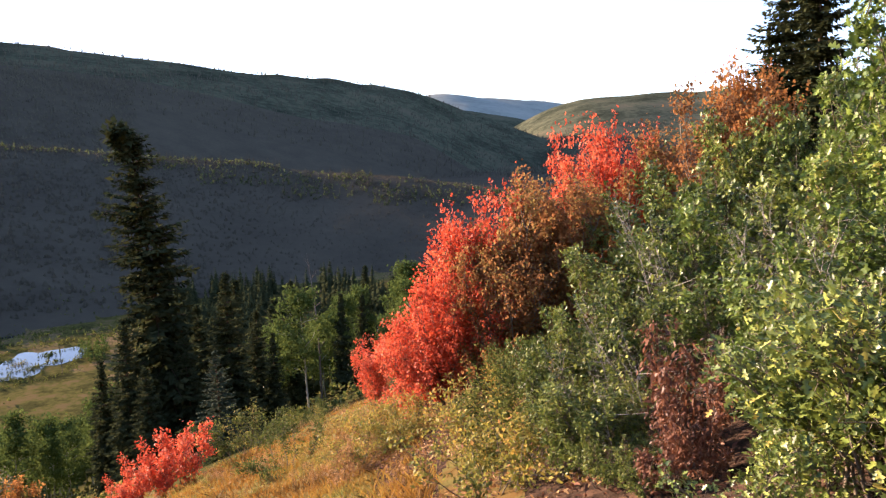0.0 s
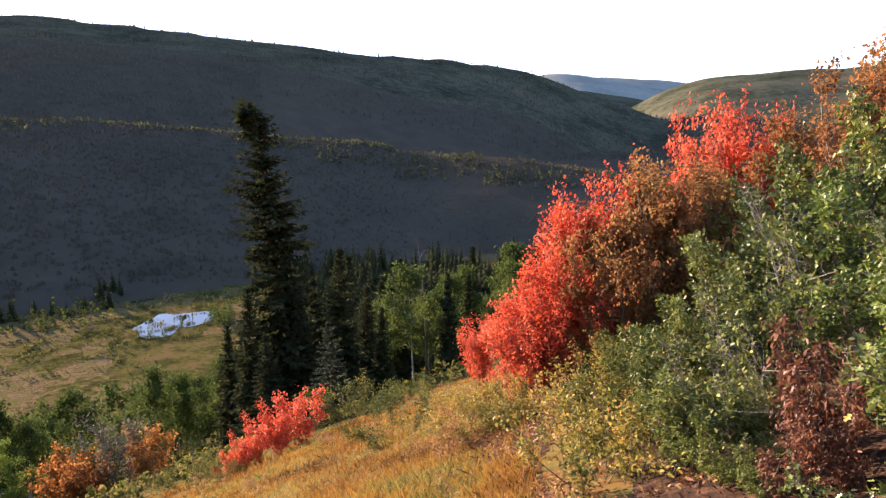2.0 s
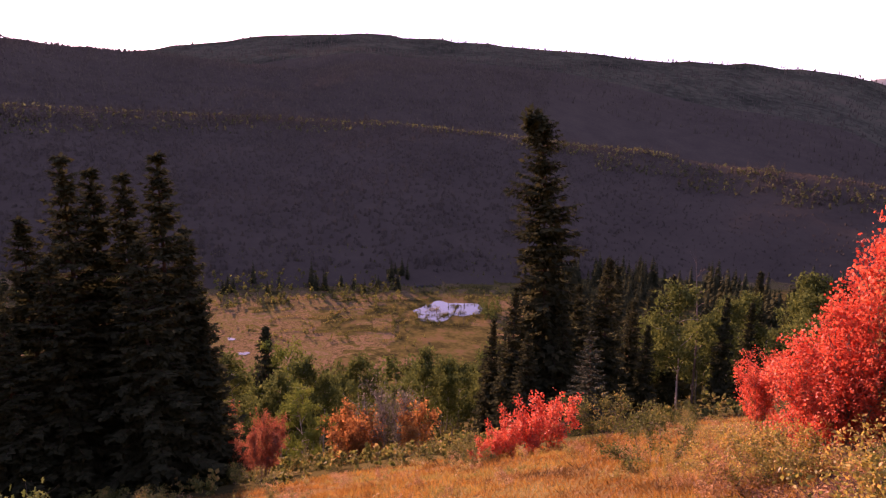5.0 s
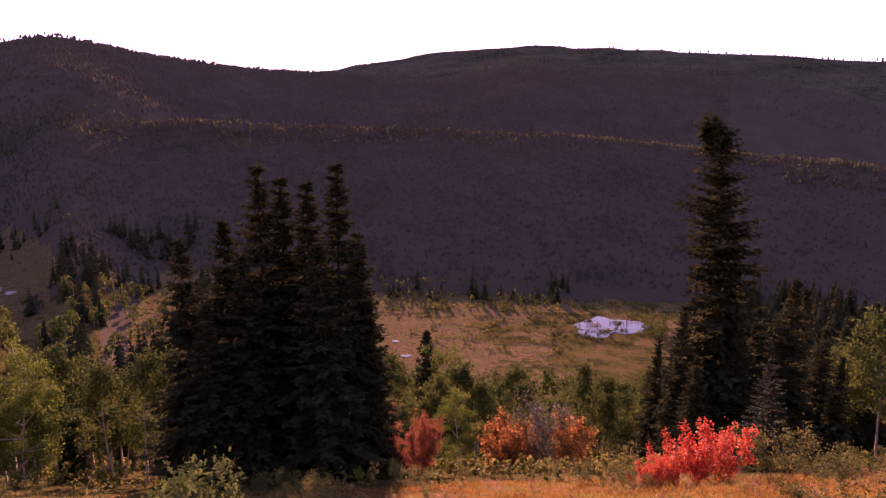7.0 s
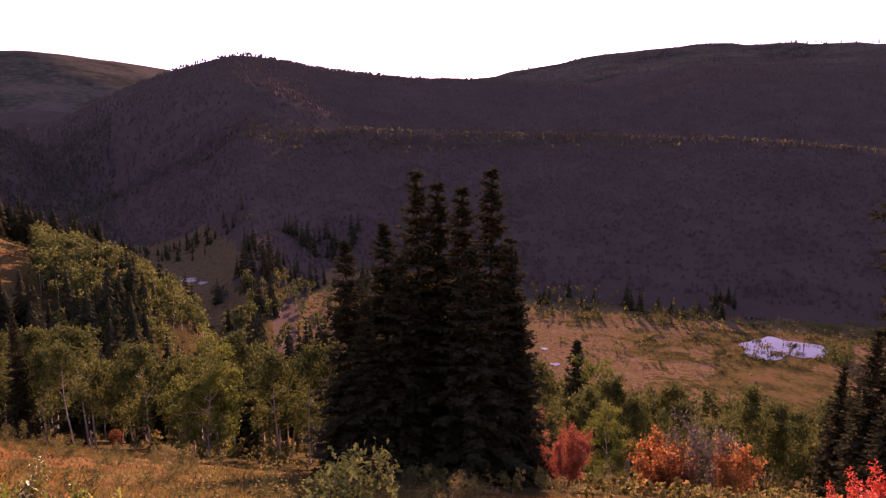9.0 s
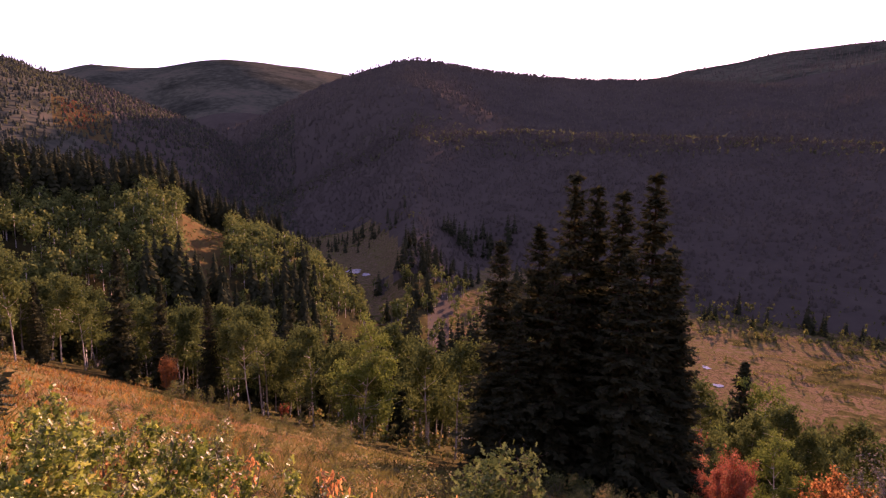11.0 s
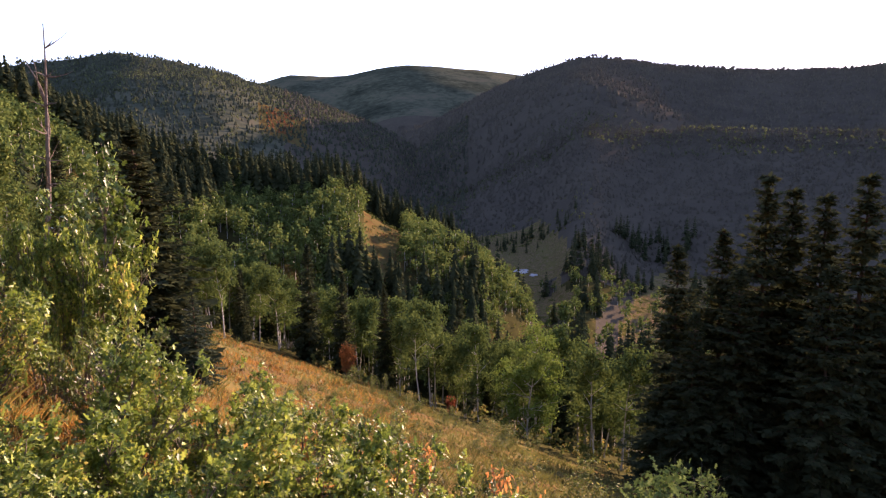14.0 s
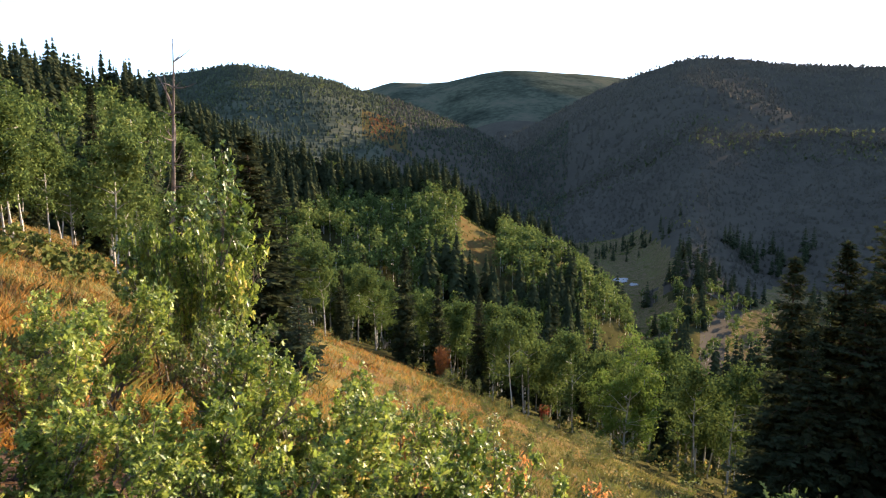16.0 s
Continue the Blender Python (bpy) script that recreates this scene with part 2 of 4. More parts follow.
# ridges: bearings, skyline elevation of the bare ground in degrees, crest distance, steepness before and behind the crest
RIDGES = {
    "bench": ([-25, -3, 4, 11, 18, 24, 34, 42, 60, 70, 77, 84, 92, 98], [-8, -4.0, -2.7, -2.2, -1.1, -0.8, 0.5, 0.8, 1.3, 1.5, 1.0, -1.0, -5, -9], 760, 0.23, 0.05),
    "mid": ([20, 30, 35, 39, 43, 48, 60, 67, 72, 76, 80, 84, 89, 93, 97, 100, 106], [-4, 0, 1.6, 3.1, 4.4, 5.3, 5.9, 6.2, 6.5, 7.3, 7.8, 6.6, 4.6, 2.4, 0.6, -1.2, -5], 1500, 0.21, 0.3),
    "back": ([-20, -11, -4, 2, 9, 18, 24, 34, 42, 50, 60, 75, 90], [-4, 0, 2.4, 4.8, 5.9, 6.5, 7.2, 8.0, 8.4, 7.8, 6.0, 4, 0], 2300, 0.26, 0.3),
    "right": ([-70, -40, -22, -18, -14, -11, -8.6, -6, 0, 8], [3, 4.5, 4.2, 4.2, 4.0, 3.6, 2.8, 1.3, -1, -4], 3000, 0.2, 0.3),
    "blue": ([-30, -10, -7, -4.6, -1.7, 1, 6, 14], [2, 3.6, 4.0, 4.1, 4.6, 4.5, 3.6, 2], 4300, 0.2, 0.3),
    "left": ([92, 97, 103, 108, 112, 118, 125, 135, 160], [-2, 1.4, 3.8, 5.2, 6.4, 7.2, 6.0, 3, 0], 1150, 0.24, 0.3),
    "leftfar": ([65, 75, 86.6, 93.8, 97, 102, 105, 107.7, 112, 125], [3, 5, 6.4, 7.0, 6.9, 5.9, 6.1, 5.4, 4, 1], 3000, 0.22, 0.3),
    "forest": ([79, 84, 90, 95, 98.6, 101, 105, 110, 115, 120, 126, 130, 135, 150, 180], [-30, -16, -10.5, -8.5, -6.5, -4.4, -4.2, -3.4, -2.6, -0.4, 2.6, 3.3, 4.0, 6, 7], 230, 0.26, 0.1),
}
FOOT_AZ, FOOT_R = [-40, 4, 16, 28, 38, 54, 70, 88, 100, 120], [350, 352, 330, 297, 286, 288, 360, 470, 540, 580]


def land(x, y):
    """Height of the ground at x, y (arrays or numbers)."""
    x, y = np.asarray(x, float), np.asarray(y, float)
    r, az = np.hypot(x, y), np.degrees(np.arctan2(-x, y))
    u = -x * math.sin(radians(FALL)) + y * math.cos(radians(FALL))
    z = -np.interp(u, GRID_U, DROP)
    near = np.clip(r / 30, 0, 1)
    z = z + 0.10 * wobble(x, y, 1.3) * np.clip(r / 4, 0, 1) + 0.45 * wobble(x, y, 6.0, 2.0) * near * np.clip((u < 115) * 1.0, 0.1, 1)
    foot = np.interp(az, FOOT_AZ, FOOT_R)
    for k, (name, (bearings, ups, dist, front, behind)) in enumerate(RIDGES.items()):
        up = sum(np.interp(az + d, bearings, ups, left=-45, right=-45) for d in (-1.2, -0.4, 0.4, 1.2)) / 4
        d = dist * (1 + 0.05 * np.sin(np.radians(az) * 7 + k))
        if name == "bench":
            d = d * np.interp(az, [-20, 8, 20, 45], [0.60, 0.66, 0.735, 0.92])
        top = EYE + d * np.tan(np.radians(up)) + dist * 0.002 * wobble(x, y, dist * 0.03, k)
        if name == "bench":
            part_way = np.clip((r - foot) / (d - foot), -1, 1)
            before = np.where(part_way > 0, FLOOR + np.maximum(top - FLOOR, -4) * np.abs(part_way) ** 0.92, FLOOR - 4)
        else:
            before = top - front * (d - r) + 0.02 * dist * wobble(x, y, dist * 0.09, 3 + k) * np.clip((d - r) / dist * 4, 0, 1)
        ridge = np.where(r < d, before, top - behind * (r - d))
        gap = np.abs(z - ridge)
        soft = 0.004 * dist + 0.5
        z = np.maximum(z, ridge) + np.where(gap < soft * 2, (soft * 2 - gap) ** 2 / (8 * soft), 0) * (dist < 2000)
    return z


def grass_edge(x, y):
    """How far down the slope the grass reaches on the bearing of a point."""
    return np.interp(np.degrees(np.arctan2(-x, y)), [-5, 10, 20, 30, 47, 60, 75, 90, 105], [30, 24, 21, 21, 25, 26, 28, 36, 42])


def trail(r):
    """Bearing of the trodden trail at a distance."""
    return np.interp(r, [4.5, 6, 8, 11], [6.0, 5.0, 3.4, -2.2]) + 0.5 * np.sin(2.3 * r)


def open_meadow(x, y):
    """The clearing round the small pond in the far meadow."""
    az, r = np.degrees(np.arctan2(-x, y)) + 0.9 * wobble(x, y, 11.0), np.hypot(x, y) + 9 * wobble(x, y, 16.0, 3.0)
    return (az > 80.6) & (az < 91.2) & (r > 246) & (r < 480) & ~((np.abs(az - 82.0) < 0.7) & (r > 290) & (r < 330))


def bare_spur(x, y):
    """A grassy spur among the woods up the valley."""
    az, r = np.degrees(np.arctan2(-x, y)), np.hypot(x, y)
    return (np.abs(az - 97.6) < 1.9 + 0.5 * wobble(x, y, 8.0)) & (r > 175) & (r < 262)


def spot(az, r, lift=0.0):
    """The point of the ground at a bearing and a level distance from the first standpoint."""
    x, y = -math.sin(radians(az)) * r, math.cos(radians(az)) * r
    return Vector((x, y, float(land(x, y)) + lift))


# ------------------------------------------------------------ mesh helpers
def mesh_from(name, verts, faces, mat, mats=None, slots=None):
    """A mesh from an array of points and an array of faces with equally many corners."""
    verts, faces = np.asarray(verts, np.float32), np.asarray(faces, np.int32)
    me = bpy.data.meshes.new(name)
    n, k = faces.shape
    me.vertices.add(len(verts))
    me.vertices.foreach_set("co", verts.ravel())
    me.loops.add(n * k)
    me.loops.foreach_set("vertex_index", faces.ravel())
    me.polygons.add(n)
    me.polygons.foreach_set("loop_start", np.arange(0, n * k, k, dtype=np.int32))
    for one in mats or [mat]:
        me.materials.append(one)
    if slots is not None:
        me.polygons.foreach_set("material_index", np.asarray(slots, np.int32))
    me.update(calc_edges=True)
    return me


def part(name, me, parent, label=""):
    ob = new(name, me)
    ob.parent = parent
    return tagged(ob, label)


def turns(n, flat=0.5):
    """n random turns as 3 x 3 arrays; flat near 1 keeps leaves level."""
    a = rng.uniform(0, 2 * np.pi, n)
    b = rng.normal(0, 1, n) * (1 - flat) * 1.3
    c = rng.normal(0, 1, n) * (1 - flat) * 1.3
    ca, sa, cb, sb, cc, sc = np.cos(a), np.sin(a), np.cos(b), np.sin(b), np.cos(c), np.sin(c)
    o, i = np.zeros(n), np.ones(n)
    rz = np.array([[ca, -sa, o], [sa, ca, o], [o, o, i]]).transpose(2, 0, 1)
    rx = np.array([[i, o, o], [o, cb, -sb], [o, sb, cb]]).transpose(2, 0, 1)
    ry = np.array([[cc, o, sc], [o, i, o], [-sc, o, cc]]).transpose(2, 0, 1)
    return rz @ rx @ ry


OAK_HALF = np.array([(0, 0, 0), (0.25, 0.2, 0.05), (0.09, 0.36, 0.01), (0.40, 0.6, 0.09), (0.13, 0.70, 0.02), (0.18, 0.92, 0.05), (0, 1.0, 0)])
MAPLE_LEAF = np.array([(0, 0, 0), (0.40, 0.18, -0.05), (0.22, 0.42, 0.03), (0.44, 0.7, -0.05), (0, 1.0, -0.08), (-0.44, 0.7, -0.05), (-0.22, 0.42, 0.03), (-0.40, 0.18, -0.05)])
OVAL_LEAF = np.array([(0, 0, 0), (0.27, 0.45, 0.06), (0, 1.0, 0), (-0.27, 0.45, 0.06)])
NEEDLE = np.array([(0, 0, 0), (0.15, 0.22, 0.03), (0.07, 0.36, 0.0), (0.16, 0.58, 0.02), (0.05, 0.72, 0.0), (0, 1.0, -0.06), (-0.08, 0.66, 0.0), (-0.17, 0.46, 0.03), (-0.06, 0.3, 0.0)])
LONG_LEAF = np.array([(0, 0, 0), (0.13, 0.2, 0.04), (0.17, 0.45, 0.06), (0.1, 0.75, 0.02), (0, 1.0, -0.08), (-0.1, 0.75, 0.02), (-0.17, 0.45, 0.06), (-0.13, 0.2, 0.04)])
TUFT = np.array([(0, 0, 0), (0.32, 0.4, 0.05), (0.12, 0.55, 0.0), (0, 1.0, -0.08), (-0.2, 0.5, 0.06)])


def leaf_faces(n, kind):
    """Base corners and faces of one leaf of a kind, and the corners a leaf has."""
    if kind == "oak":
        other = OAK_HALF.copy()
        other[:, 0] *= -1
        return np.concatenate([OAK_HALF, other]), np.array([range(7), range(13, 6, -1)])
    base = {"maple": MAPLE_LEAF, "oval": OVAL_LEAF, "long": LONG_LEAF, "tuft": TUFT}[kind]
    return base, np.array([range(len(base))])


def leaves(name, points, size, kind, mat, flat=0.45, ways=None):
    """A cloud of single leaves at the points."""
    points = np.asarray(points)
    n = len(points)
    base, faces = leaf_faces(n, kind)
    s = size * rng.uniform(0.6, 1.25, n)
    if ways is None:
        rot, foot = turns(n, flat), 0.5
    else:  # leaves that grow out from their twig
        up = np.array([0, 0, 1.0]) + rng.normal(0, 0.45, (n, 3))
        across = np.cross(ways, up)
        across /= np.linalg.norm(across, axis=1)[:, None] + 1e-9
        rot, foot = np.stack([across, ways, np.cross(across, ways)], -1), 0.0
    v = np.einsum("nij,kj->nki", rot, base - (0, foot, 0)) * s[:, None, None] + points[:, None, :]
    k = len(base)
    if kind == "oak":  # both halves of a leaf share the midrib, so that a leaf stays one island
        keep = np.array([0, 1, 2, 3, 4, 5, 6, 8, 9, 10, 11, 12])
        v = v[:, keep]
        faces = np.array([[0, 1, 2, 3, 4, 5, 6], [6, 11, 10, 9, 8, 7, 0]])
        k = 12
    f = (faces[None] + (np.arange(n) * k)[:, None, None]).reshape(-1, faces.shape[1])
    return mesh_from(name, v.reshape(-1, 3), f, mat)


def tubes(name, lines, mat, sides=5):
    """Tapered limbs: each line is an array of points and an array of radii."""
    vs, fs, at = [], [], 0
    ring = np.arange(sides) * 2 * np.pi / sides
    for pts, rad in lines:
        pts = np.asarray(pts, float)
        along = np.gradient(pts, axis=0)
        along /= np.linalg.norm(along, axis=1)[:, None] + 1e-9
        ref = np.where(np.abs(along[:, 2:3]) > 0.8, [[1.0, 0, 0]], [[0, 0, 1.0]])
        a = np.cross(along, ref)
        a /= np.linalg.norm(a, axis=1)[:, None] + 1e-9
        b = np.cross(along, a)
        v = pts[:, None] + (a[:, None] * np.cos(ring)[None, :, None] + b[:, None] * np.sin(ring)[None, :, None]) * np.asarray(rad)[:, None, None]
        vs.append(v.reshape(-1, 3))
        m = len(pts)
        i, j = np.meshgrid(np.arange(m - 1), np.arange(sides), indexing="ij")
        q = np.stack([i * sides + j, i * sides + (j + 1) % sides, (i + 1) * sides + (j + 1) % sides, (i + 1) * sides + j], -1).reshape(-1, 4)
        fs.append(q + at)
        at += m * sides
    me = mesh_from(name, np.concatenate(vs), np.concatenate(fs), mat)
    me.polygons.foreach_set("use_smooth", np.ones(len(me.polygons), bool))
    return me


def bent(start, way, length, n=6, sag=0.0, wild=0.12):
    """A limb's line: from start along way, bending by chance and by its weight."""
    way = np.asarray(way, float) / np.linalg.norm(way)
    pts = [np.asarray(start, float)]
    for _ in range(n - 1):
        way = way + rng.normal(0, wild, 3) - np.array([0, 0, sag])
        way /= np.linalg.norm(way)
        pts.append(pts[-1] + way * length / (n - 1))
    return np.array(pts)


def bush_meshes(name, height, width, stems, count, kind, size, leaf, bark, thick=0.03, bare=0.25, spread=0.05, flat=0.4, droop=0.0, twigs=True, tuft=0):
    """Stems and leaves of a many-stemmed shrub, as two meshes."""
    lines, tips = [], []
    for _ in range(stems):
        a = rng.uniform(0, 2 * np.pi)
        lean = rng.uniform(0.05, 1.0) * width / (2 * height)
        h = height * rng.uniform(0.65, 1.0) * (1 - 0.25 * lean)
        base = np.array([math.cos(a), math.sin(a), 0]) * rng.uniform(0, 0.12) * width
        stem = bent(base, (math.cos(a) * lean, math.sin(a) * lean, 1), h * math.hypot(1, lean) * 0.95, 8, -0.01, 0.10)
        lines.append((stem, np.linspace(thick, thick * 0.2, 8)))
        for i in range(2, 8):
            for _ in range(2 if i < 6 else 3):
                w = stem[i] - stem[i - 1] + rng.normal(0, 0.12, 3) * height * 0.25
                side = bent(stem[i], w, height * rng.uniform(0.12, 0.30), 5, -0.02, 0.18)
                lines.append((side, np.linspace(thick * 0.4, thick * 0.1, 5)))
                tips += [side[2], side[3], side[4], side[4]]
                for j in (2, 3, 4):
                    twig = bent(side[j], rng.normal(0, 1, 3) + (0, 0, 0.5), height * rng.uniform(0.06, 0.13), 4, 0.0, 0.2)
                    if twigs:
                        lines.append((twig, np.linspace(thick * 0.16, thick * 0.06, 4)))
                    tips += [twig[2], twig[3]]
    tips = np.array(tips)
    tips = tips[tips[:, 2] > height * bare * rng.uniform(0.4, 1.6, len(tips))]
    up = height / np.percentile(tips[:, 2], 97)
    out = width / 2 / np.percentile(np.hypot(tips[:, 0], tips[:, 1]), 90)
    fit = np.array([out, out, up])
    tips = tips * fit
    tips = tips[np.hypot(tips[:, 0], tips[:, 1]) < width * 0.56]
    lines = [(line * fit, rad) for line, rad in lines if np.hypot(*line[-1, :2]) * out < width * 0.56]
    group = rng.integers(0, len(tips), count)
    if tuft:  # leaves crowd in tufts at some of the twigs' ends
        group = rng.permutation(len(tips))[rng.integers(0, min(len(tips), count // tuft), count)]
    pts = tips[group] + rng.normal(0, 1, (count, 3)) * spread
    outward = tips * np.array([1, 1, 0.3]) / (np.linalg.norm(tips, axis=1)[:, None] + 1e-6)
    ways = outward[group] * 0.5 + rng.normal(0, 0.6, (count, 3)) + np.array([0, 0, -droop])
    ways /= np.linalg.norm(ways, axis=1)[:, None]
    ok = pts[:, 2] > 0.04
    return tubes(name + "_stems", lines, bark, 4 if twigs else 3), leaves(name + "_leaves", pts[ok], size, kind, leaf, flat, ways[ok])


def put(kind, meshes, at, turn=0.0, scale=1.0, label="", category="", group="", names=("branchwork", "foliage"), tall=1.0, tilt=0.0):
    """A plant as one thing with its parts at a place."""
    e = new(kind)
    e.empty_display_size = 0.1
    e.matrix_world = Matrix.Translation(at) @ pose(0, 0, 0, tilt, 0, turn) @ Matrix.Diagonal((scale, scale, scale * tall, 1))
    for n, me in zip(names, meshes):
        part(n, me, e)
    return tagged(e, label, category, group)


# ------------------------------------------------------------ ground
def build_ground():
    radii = np.concatenate([[0.0], np.linspace(0.4, 12, 36), np.geomspace(12.4, 330, 180), np.geomspace(340, 4900, 110)])
    bearings = np.concatenate([np.arange(-45, 145, 0.4), np.arange(145, 315, 2.5)])
    a, r = np.meshgrid(np.radians(bearings), radii)
    x, y = -np.sin(a) * r, np.cos(a) * r
    z = land(x, y)
    m, n = a.shape
    verts = np.concatenate([[[0, 0, float(land(0, 0))]], np.stack([x, y, z], -1).reshape(-1, 3)])
    i, j = np.meshgrid(np.arange(m - 1), np.arange(n), indexing="ij")
    k = (j + 1) % n
    quads = 1 + np.stack([i * n + j, (i + 1) * n + j, (i + 1) * n + k, i * n + k], -1).reshape(-1, 4)[:, ::-1]
    cx, cy = verts[quads][:, :, 0].mean(1), verts[quads][:, :, 1].mean(1)
    cr = np.hypot(cx, cy)
    cu = -cx * math.sin(radians(FALL)) + cy * math.cos(radians(FALL))
    cz = verts[quads][:, :, 2].mean(1)
    slot = np.full(len(quads), 3)
    ca = np.degrees(np.arctan2(-cx, cy))
    # ground with the haze in its colour
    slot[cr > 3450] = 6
    slot[(cr < 1700) & (ca < 106)] = 4
    slot[(cr < 300) & (cz > FLOOR + 4)] = 1
    slot[(cz < FLOOR + 0.9 + 0.4 * wobble(cx, cy, 20)) & (cr < 620)] = 2
    slot[(slot == 2) & (cr < 330) & (wobble(cx, cy, 13, 5.0) + 0.7 * wobble(cx, cy, 4, 2.0) + 0.05 * (39 - ca) > 0.05)] = 7
    slot[(cu < grass_edge(cx, cy) + 2 * wobble(cx, cy, 9)) & (cr < 85)] = 0
    slot[bare_spur(cx, cy)] = 0
    slot[(np.abs(ca - 106.2 + 0.6 * wobble(cx, cy, 30)) < 1.9) & (cr > 735) & (cr < 850)] = 0
    slot[open_meadow(cx, cy) & (cz < FLOOR + 14)] = 2
    slot[(np.abs(ca - trail(cr)) < 6.5 / np.maximum(cr, 1) * 4.5) & (cr > 4.5) & (cr < 11)] = 5
    slot[((ca < -8) & (cr < 12)) | (cr < 4.5) | ((ca > 95) & (cr < 7.5))] = 5
    me = mesh_from("ground", verts, quads, None, [M_SLOPE, M_FOREST, M_MEADOW, M_HILL, M_HAZED_WOOD, M_PATH, M_HAZY_HILL, M_SEDGE], slot)
    me.polygons.foreach_set("use_smooth", np.ones(len(me.polygons), bool))
    return tagged(new("ground", me), "mountain hillside, valley floor and far wooded ridges", "ground", kind="structure")


build_ground()


def pond(label, az, r, half_w, half_d, seed, lift=0.04, water=None):
    """Still water with an uneven shore, lying in the valley floor."""
    g = np.random.default_rng(seed)
    n = 48
    a = np.arange(n) * 2 * np.pi / n
    k = 1 + 0.22 * np.sin(2 * a + g.uniform(0, 6)) + 0.16 * np.sin(3 * a + g.uniform(0, 6)) + 0.1 * np.sin(5 * a + g.uniform(0, 6)) + 0.06 * np.sin(9 * a + g.uniform(0, 6))
    c, q = spot(az, r), radians(az)
    across, along = np.array([math.cos(q), math.sin(q)]), np.array([-math.sin(q), math.cos(q)])
    p = np.array([c.x, c.y]) + across * (np.cos(a) * k * half_w)[:, None] + along * (np.sin(a) * k * half_d)[:, None]
    z = land(p[:, 0], p[:, 1]).max() + lift
    bm = bmesh.new()
    bm.faces.new([bm.verts.new((*v, z)) for v in p])
    me = bpy.data.meshes.new("pond")
    bm.to_mesh(me)
    bm.free()
    me.materials.append(water or M_WATER)
    return tagged(new("pond", me), label, "pond", kind="structure")


pond("shallow beaver pond reflecting the bright sky", 33.7, 244, 12, 14, 3)
pond("narrow strip of water behind the pond", 35.8, 284, 5, 2.5, 4)
pond("small rippled pond in the far meadow", 85.0, 350, 4.6, 5, 5, 0.04, M_RIPPLED)
pond("small rippled pond in the far meadow", 83.9, 343, 2.6, 3, 9, 0.04, M_RIPPLED)
pond("puddle gleaming in the meadow", 53.3, 216, 1.2, 1.5, 6)
pond("puddle gleaming in the meadow", 52.3, 200, 1.6, 1.5, 8)


# ------------------------------------------------------------ trees
def spruce_meshes(name, height, width, mat, seed, whorls=42, limbs=8, ragged=0.3, bare=0.05, taper=0.8, outline=None, fork=0, fine=True):
    """Trunk and layered limbs of a spruce, each limb with side sprays, hanging twigs and a lifted tip."""
    global rng
    keep, rng = rng, np.random.default_rng(seed)
    lean = rng.normal(0, 0.01, 2) * height
    trunk = np.array([(lean[0] * t * t, lean[1] * t * t, height * t) for t in np.linspace(0, 1, 9)])
    lines = [(trunk, np.linspace(height * 0.013, 0.02, 9))]
    pts, ways, sizes = [], [], []

    def spray(at, way, size):
        pts.append(at)
        ways.append(way / (np.linalg.norm(way) + 1e-9))
        sizes.append(size * rng.uniform(0.7, 1.3))

    unit = height * (0.042 if fine else 0.058)
    for t in np.linspace(bare, 0.985, whorls):
        t = min(t + rng.normal(0, 0.008), 0.99)
        if outline:
            reach = width / 2 * float(np.interp(t, *outline))
        else:
            reach = width / 2 * (1 - t) ** taper * min(1, 0.65 + (t - bare) * 2.5) + 0.007 * height
        reach *= rng.uniform(1 - 0.7 * ragged, 1.05)
        rise, sag = -0.22 + 0.75 * t ** 1.6, -0.42 * (1 - t) - 0.02
        foot = np.array([lean[0] * t * t, lean[1] * t * t, height * t])
        for a in rng.uniform(0, 2 * np.pi) + np.arange(limbs) * 2 * np.pi / limbs + rng.normal(0, 0.28, limbs):
            if rng.random() < 0.1:
                continue
            base = foot + np.array([0, 0, rng.normal(0, 0.007) * height])
            long = reach * rng.uniform(1 - 1.4 * ragged, 1 + 0.6 * ragged)
            out = np.array([math.cos(a), math.sin(a), 0])
            side = np.array([-out[1], out[0], 0])
            bow = rng.normal(0, 0.12)

            def along(q):
                return base + out * long * q + side * long * bow * q * q + np.array([0, 0, long * (rise * q + sag * q * q + 0.26 * (1 - t) * q ** 4)])

            lines.append((np.array([along(q) for q in (0, 0.45, 0.9)]), np.array([0.028, 0.018, 0.008]) * height / 15))
            for q in np.linspace(0.16, 1, max(3, int(long / (height * (0.0125 if fine else 0.022))))):
                c = along(q)
                k = unit * (1.15 - 0.45 * q) * (1.15 - 0.6 * t)
                for w in ((-1.2, -0.55, 0.55, 1.2) if fine else (-0.9, 0.9)):
                    if rng.random() > 0.16:
                        spray(c, out * 0.62 + side * w + np.array([0, 0, rng.normal(-0.12, 0.16)]), k)
                if rng.random() < 0.7:
                    spray(c, out * 0.45 + side * rng.normal(0, 0.3) + np.array([0, 0, -rng.uniform(0.4, 1.1)]), k * 0.85)
            spray(along(0.97), out + np.array([0, 0, 0.25]), unit * (1.12 - 0.7 * t))
    for _ in range(fork):  # short leaders crowded with cones beside the top
        a = rng.uniform(0, 6.28)
        lead = bent(trunk[-1] * (1, 1, 0.955), (0.7 * math.cos(a), 0.7 * math.sin(a), 1), height * 0.06, 5, -0.05, 0.1)
        lines.append((lead, np.linspace(0.06, 0.015, 5)))
        for _ in range(170):
            c = lead[rng.integers(1, 5)] + rng.normal(0, 0.011, 3) * height
            spray(c, rng.normal(0, 1, 3) + (0, 0, 0.2), unit * 0.7)
